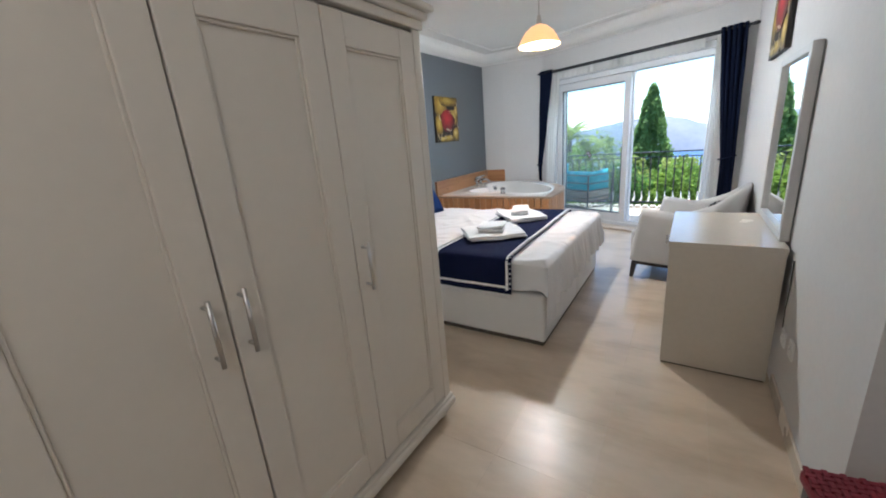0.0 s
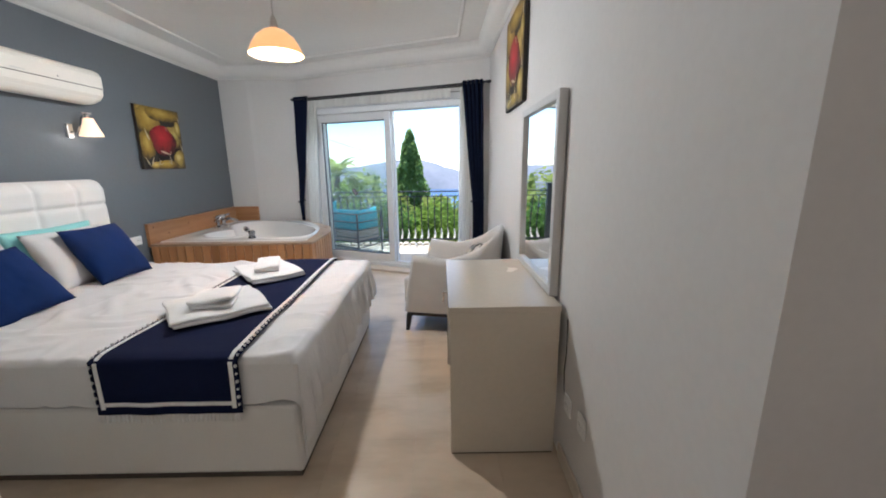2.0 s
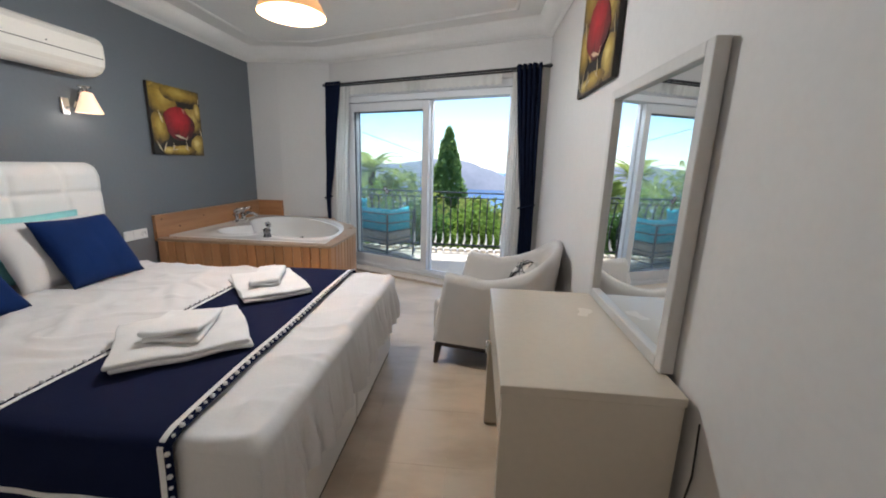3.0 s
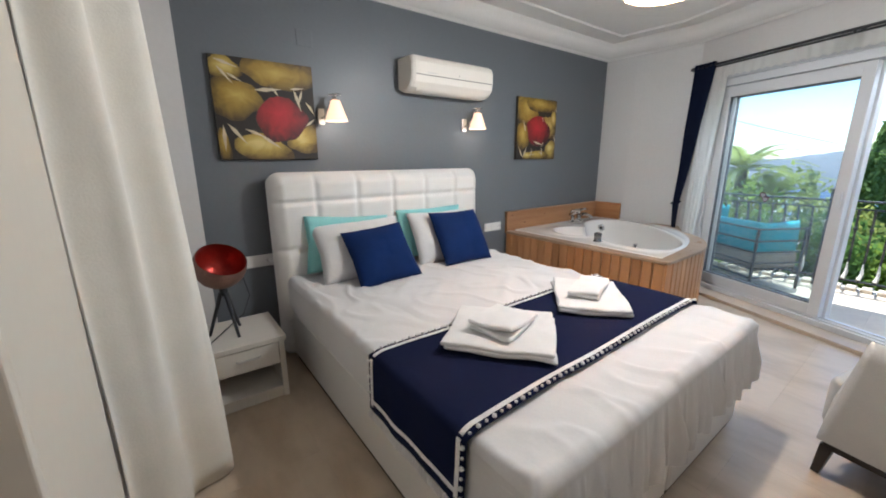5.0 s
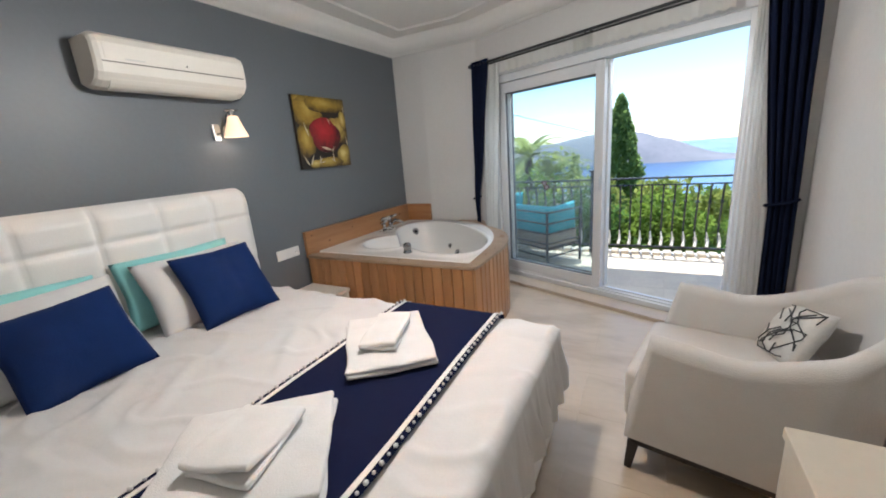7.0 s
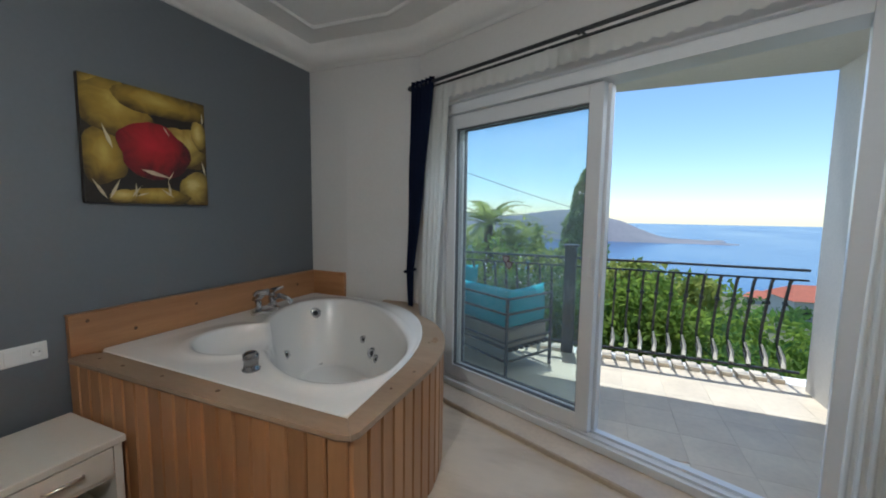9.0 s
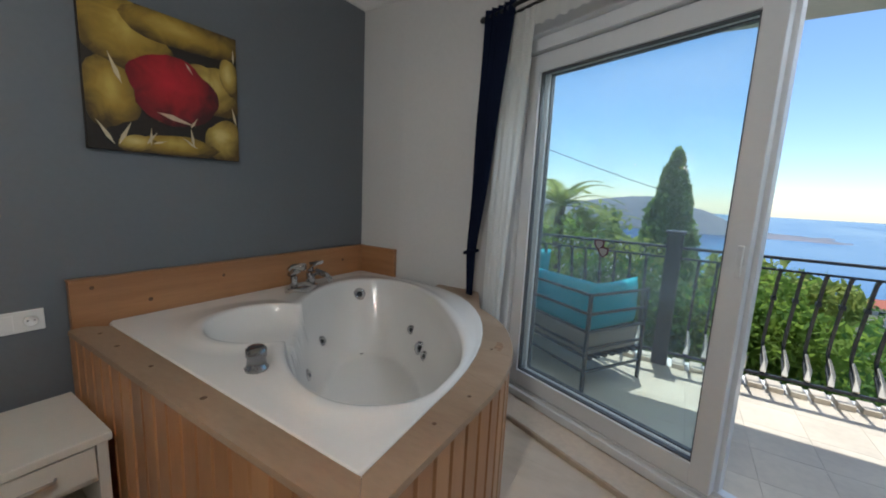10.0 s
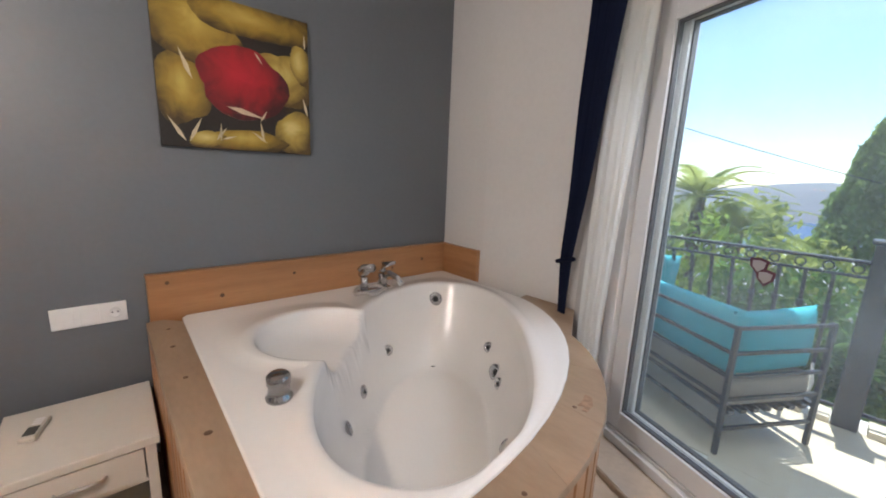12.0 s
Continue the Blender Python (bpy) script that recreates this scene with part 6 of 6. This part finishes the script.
bm = bmesh.new()
for k in range(9):
    x0, z0 = random.uniform(-0.13, 0.13), random.uniform(-0.13, 0.13)
    pts = []
    for i in range(7):
        x, z = x0 + 0.07 * math.cos(i * 0.9 + k), z0 + 0.07 * math.sin(i * 0.7 + 2 * k)
        x, z = max(-0.13, min(0.13, x)), max(-0.115, min(0.115, z))
        u, v = x / 0.15, z / 0.135
        th = 0.055 * (max(0, 1 - abs(u) ** 2.6) * max(0, 1 - abs(v) ** 2.6)) ** 0.5 * 1.12
        pts.append((x, -th - 0.001, z))
    tube(pts, 0.003, 5, bm=bm)
tagged(part("line_pattern", bm, DARK_HOLE, pc, "black curved lines"), kind="stuff")


def towel_set(at, rz, w, d):
    t = thing("bath_towel", "folded white bath towel lying on the navy runner", "towel", at, rz, "folded towels")
    def slab(w_, d_, z0, h, layers, seed):
        bm = bmesh.new()
        for k in range(layers):
            a = h / layers
            o = 0.004 * wob(k * 3.1, seed)
            b2 = box(-w_ / 2 + o, -d_ / 2 - o, z0 + k * a + 0.001, w_ / 2 + o * 2, d_ / 2 + o, z0 + (k + 1) * a, a * 0.45, 3, bm=bmesh.new())
            bmesh.ops.subdivide_edges(b2, edges=[e for e in b2.edges if e.calc_length() > 0.1], cuts=7, use_grid_fill=True)
            for vert in b2.verts:
                vert.co.z += 0.013 * wob(vert.co.x * 8, vert.co.y * 8, seed + k)
                vert.co.x += 0.016 * wob(vert.co.y * 6, seed, k)
                vert.co.y += 0.016 * wob(vert.co.x * 6, seed + 5, k)
            me = bpy.data.meshes.new("layer")
            b2.to_mesh(me)
            b2.free()
            bm.from_mesh(me)
            bpy.data.meshes.remove(me)
        return bm
    part("cloth", slab(w, d, 0.0, 0.040, 2, at[1]), TOWEL, t, smooth=True)
    h = thing("hand_towel", "small folded white towel on top of a bath towel", "towel", (at[0] + 0.0, at[1], at[2] + 0.043), rz - 22, "folded towels")
    part("cloth", slab(w * 0.60, d * 0.45, 0.0, 0.046, 2, at[1] + 3), TOWEL, h, smooth=True)


towel_set((1.682, -3.39, 0.621), 129, 0.415, 0.44)
towel_set((1.66, -2.712, 0.621), 132, 0.475, 0.345)


# ---- red woven stool in the hall ----
def stool():
    s = thing("stool", "low stool with a red woven seat in the hall", "stool", (3.53, -4.985, 0), 8)
    red = mat("red_woven_strap", (0.20, 0.012, 0.025), 0.6, vary=0.2, scale=20, fine=120, bump=0.4)
    part("seat_pad", box(-0.20, -0.15, 0.37, 0.22, 0.15, 0.415, 0.015), red, s)
    bm = bmesh.new()
    for i in range(21):
        for j in range(15):
            x, y = -0.188 + i * 0.0195, -0.137 + j * 0.0195
            up = (i + j) % 2
            lx, ly = (0.0115, 0.006) if up else (0.006, 0.0115)
            box(x - lx, y - ly, 0.412, x + lx, y + ly, 0.4215, 0.0, bm=bm)
    tagged(part("weave", bm, red, s, "red woven strap surface"), kind="stuff")
    for x in (-0.17, 0.19):
        for y in (-0.12, 0.12):
            part("leg", box(x - 0.018, y - 0.018, 0, x + 0.018, y + 0.018, 0.375, 0.003), DARK_WOOD, s)


stool()

# small shield sticker on the sliding leaf, its reflection drawn as a second
st = thing("glass_sticker", "small dark shield sticker and its reflection drawn on the glass", "sticker", (G0[0], G0[1], 0), WIN_TURN)
for k, (s_, z_) in enumerate(((0.46, 1.03), (0.485, 0.995))):
    pts = [(-0.03, 0.022), (0.0, 0.028), (0.03, 0.022), (0.026, -0.006), (0.0, -0.03), (-0.026, -0.006)]
    bm = bmesh.new()
    f = [bm.verts.new((s_ + x, -0.0062 - 0.0003 * k, z_ + z)) for x, z in pts]
    b = [bm.verts.new((s_ + x, -0.0052, z_ + z)) for x, z in pts]
    bm.faces.new(f)
    for i in range(6):
        bm.faces.new((f[i], b[i], b[(i + 1) % 6], f[(i + 1) % 6]))
    sh = part("shield", bm, mat("sticker_plum", (0.10, 0.03, 0.05), 0.5), st)
    bm = bmesh.new()
    bm.faces.new([bm.verts.new((s_ + x * 0.7, -0.0068 - 0.0003 * k, z_ + z * 0.7)) for x, z in pts])
    part("face", bm, mat("sticker_grey", (0.40, 0.40, 0.42), 0.5), sh)


# ---- hall ceiling lamp, out of view, added to light the hall ----
hl = thing("ceiling_lamp", "unseen round frosted glass ceiling lamp added to light the hall", "ceiling lamp", (3.05, -6.75, 0))
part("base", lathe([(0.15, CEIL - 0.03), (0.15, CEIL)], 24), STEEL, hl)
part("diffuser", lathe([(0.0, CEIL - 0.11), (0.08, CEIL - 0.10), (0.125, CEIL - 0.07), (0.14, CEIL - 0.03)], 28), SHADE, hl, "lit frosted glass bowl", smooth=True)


# ---- floor tiles of the room and the terrace ----
def tiles(parent, x0, x1, y0, y1, step, z, material, keep, joint=0.0002, thick=0.006, rz=0.0, off=(0.0, 0.0)):
    me = None
    nx, ny = int((x1 - x0) / step) + 1, int((y1 - y0) / step) + 1
    for i in range(nx):
        for j in range(ny):
            cx, cy = x0 + (i + 0.5) * step + off[0], y0 + (j + 0.5) * step + off[1]
            if not keep(cx, cy):
                continue
            if me is None:
                h = step / 2 - joint
                bm = bmesh.new()
                lo = [bm.verts.new((sx * h, sy * h, -thick)) for sx, sy in ((-1, -1), (1, -1), (1, 1), (-1, 1))]
                mi = [bm.verts.new((sx * h, sy * h, -0.0003)) for sx, sy in ((-1, -1), (1, -1), (1, 1), (-1, 1))]
                hi = [bm.verts.new((sx * (h - 0.0003), sy * (h - 0.0003), 0)) for sx, sy in ((-1, -1), (1, -1), (1, 1), (-1, 1))]
                for a, b in ((lo, mi), (mi, hi)):
                    for k in range(4):
                        bm.faces.new((a[k], a[(k + 1) % 4], b[(k + 1) % 4], b[k]))
                bm.faces.new(hi)
                me = bpy.data.meshes.new("tile")
                bm.to_mesh(me)
                bm.free()
                me.materials.append(material)
            ob = new("tile", me)
            ob.parent = parent
            ob.location = (cx, cy, z)


def in_room(x, y):
    if y < -4.7:
        return 1.3 < x < 4.9
    if x > 3.6:
        return False
    d = (x - G0[0]) * N[0] + (y - G0[1]) * N[1]
    return -0.1 < x and d < -0.05


tiles(slab, -0.05, 4.9, -7.65, 0.35, 0.40, 0.0, TILE, in_room)
terr = structure(part("terrace", box(-1.9, -1.0, -0.036, -1.8, -0.9, -0.035), STONE), "pale stone terrace tiles on the balcony", "terrace")


def on_balcony(x, y):
    d = (x - G0[0]) * N[0] + (y - G0[1]) * N[1]
    return d > 0.22 and y < 1.22 and (x > W(-0.95, D_OUT)[0] or y > 0.72)


tiles(terr, -2.0, 5.2, -1.4, 1.3, 0.30, -0.028, STONE, on_balcony, 0.0006)
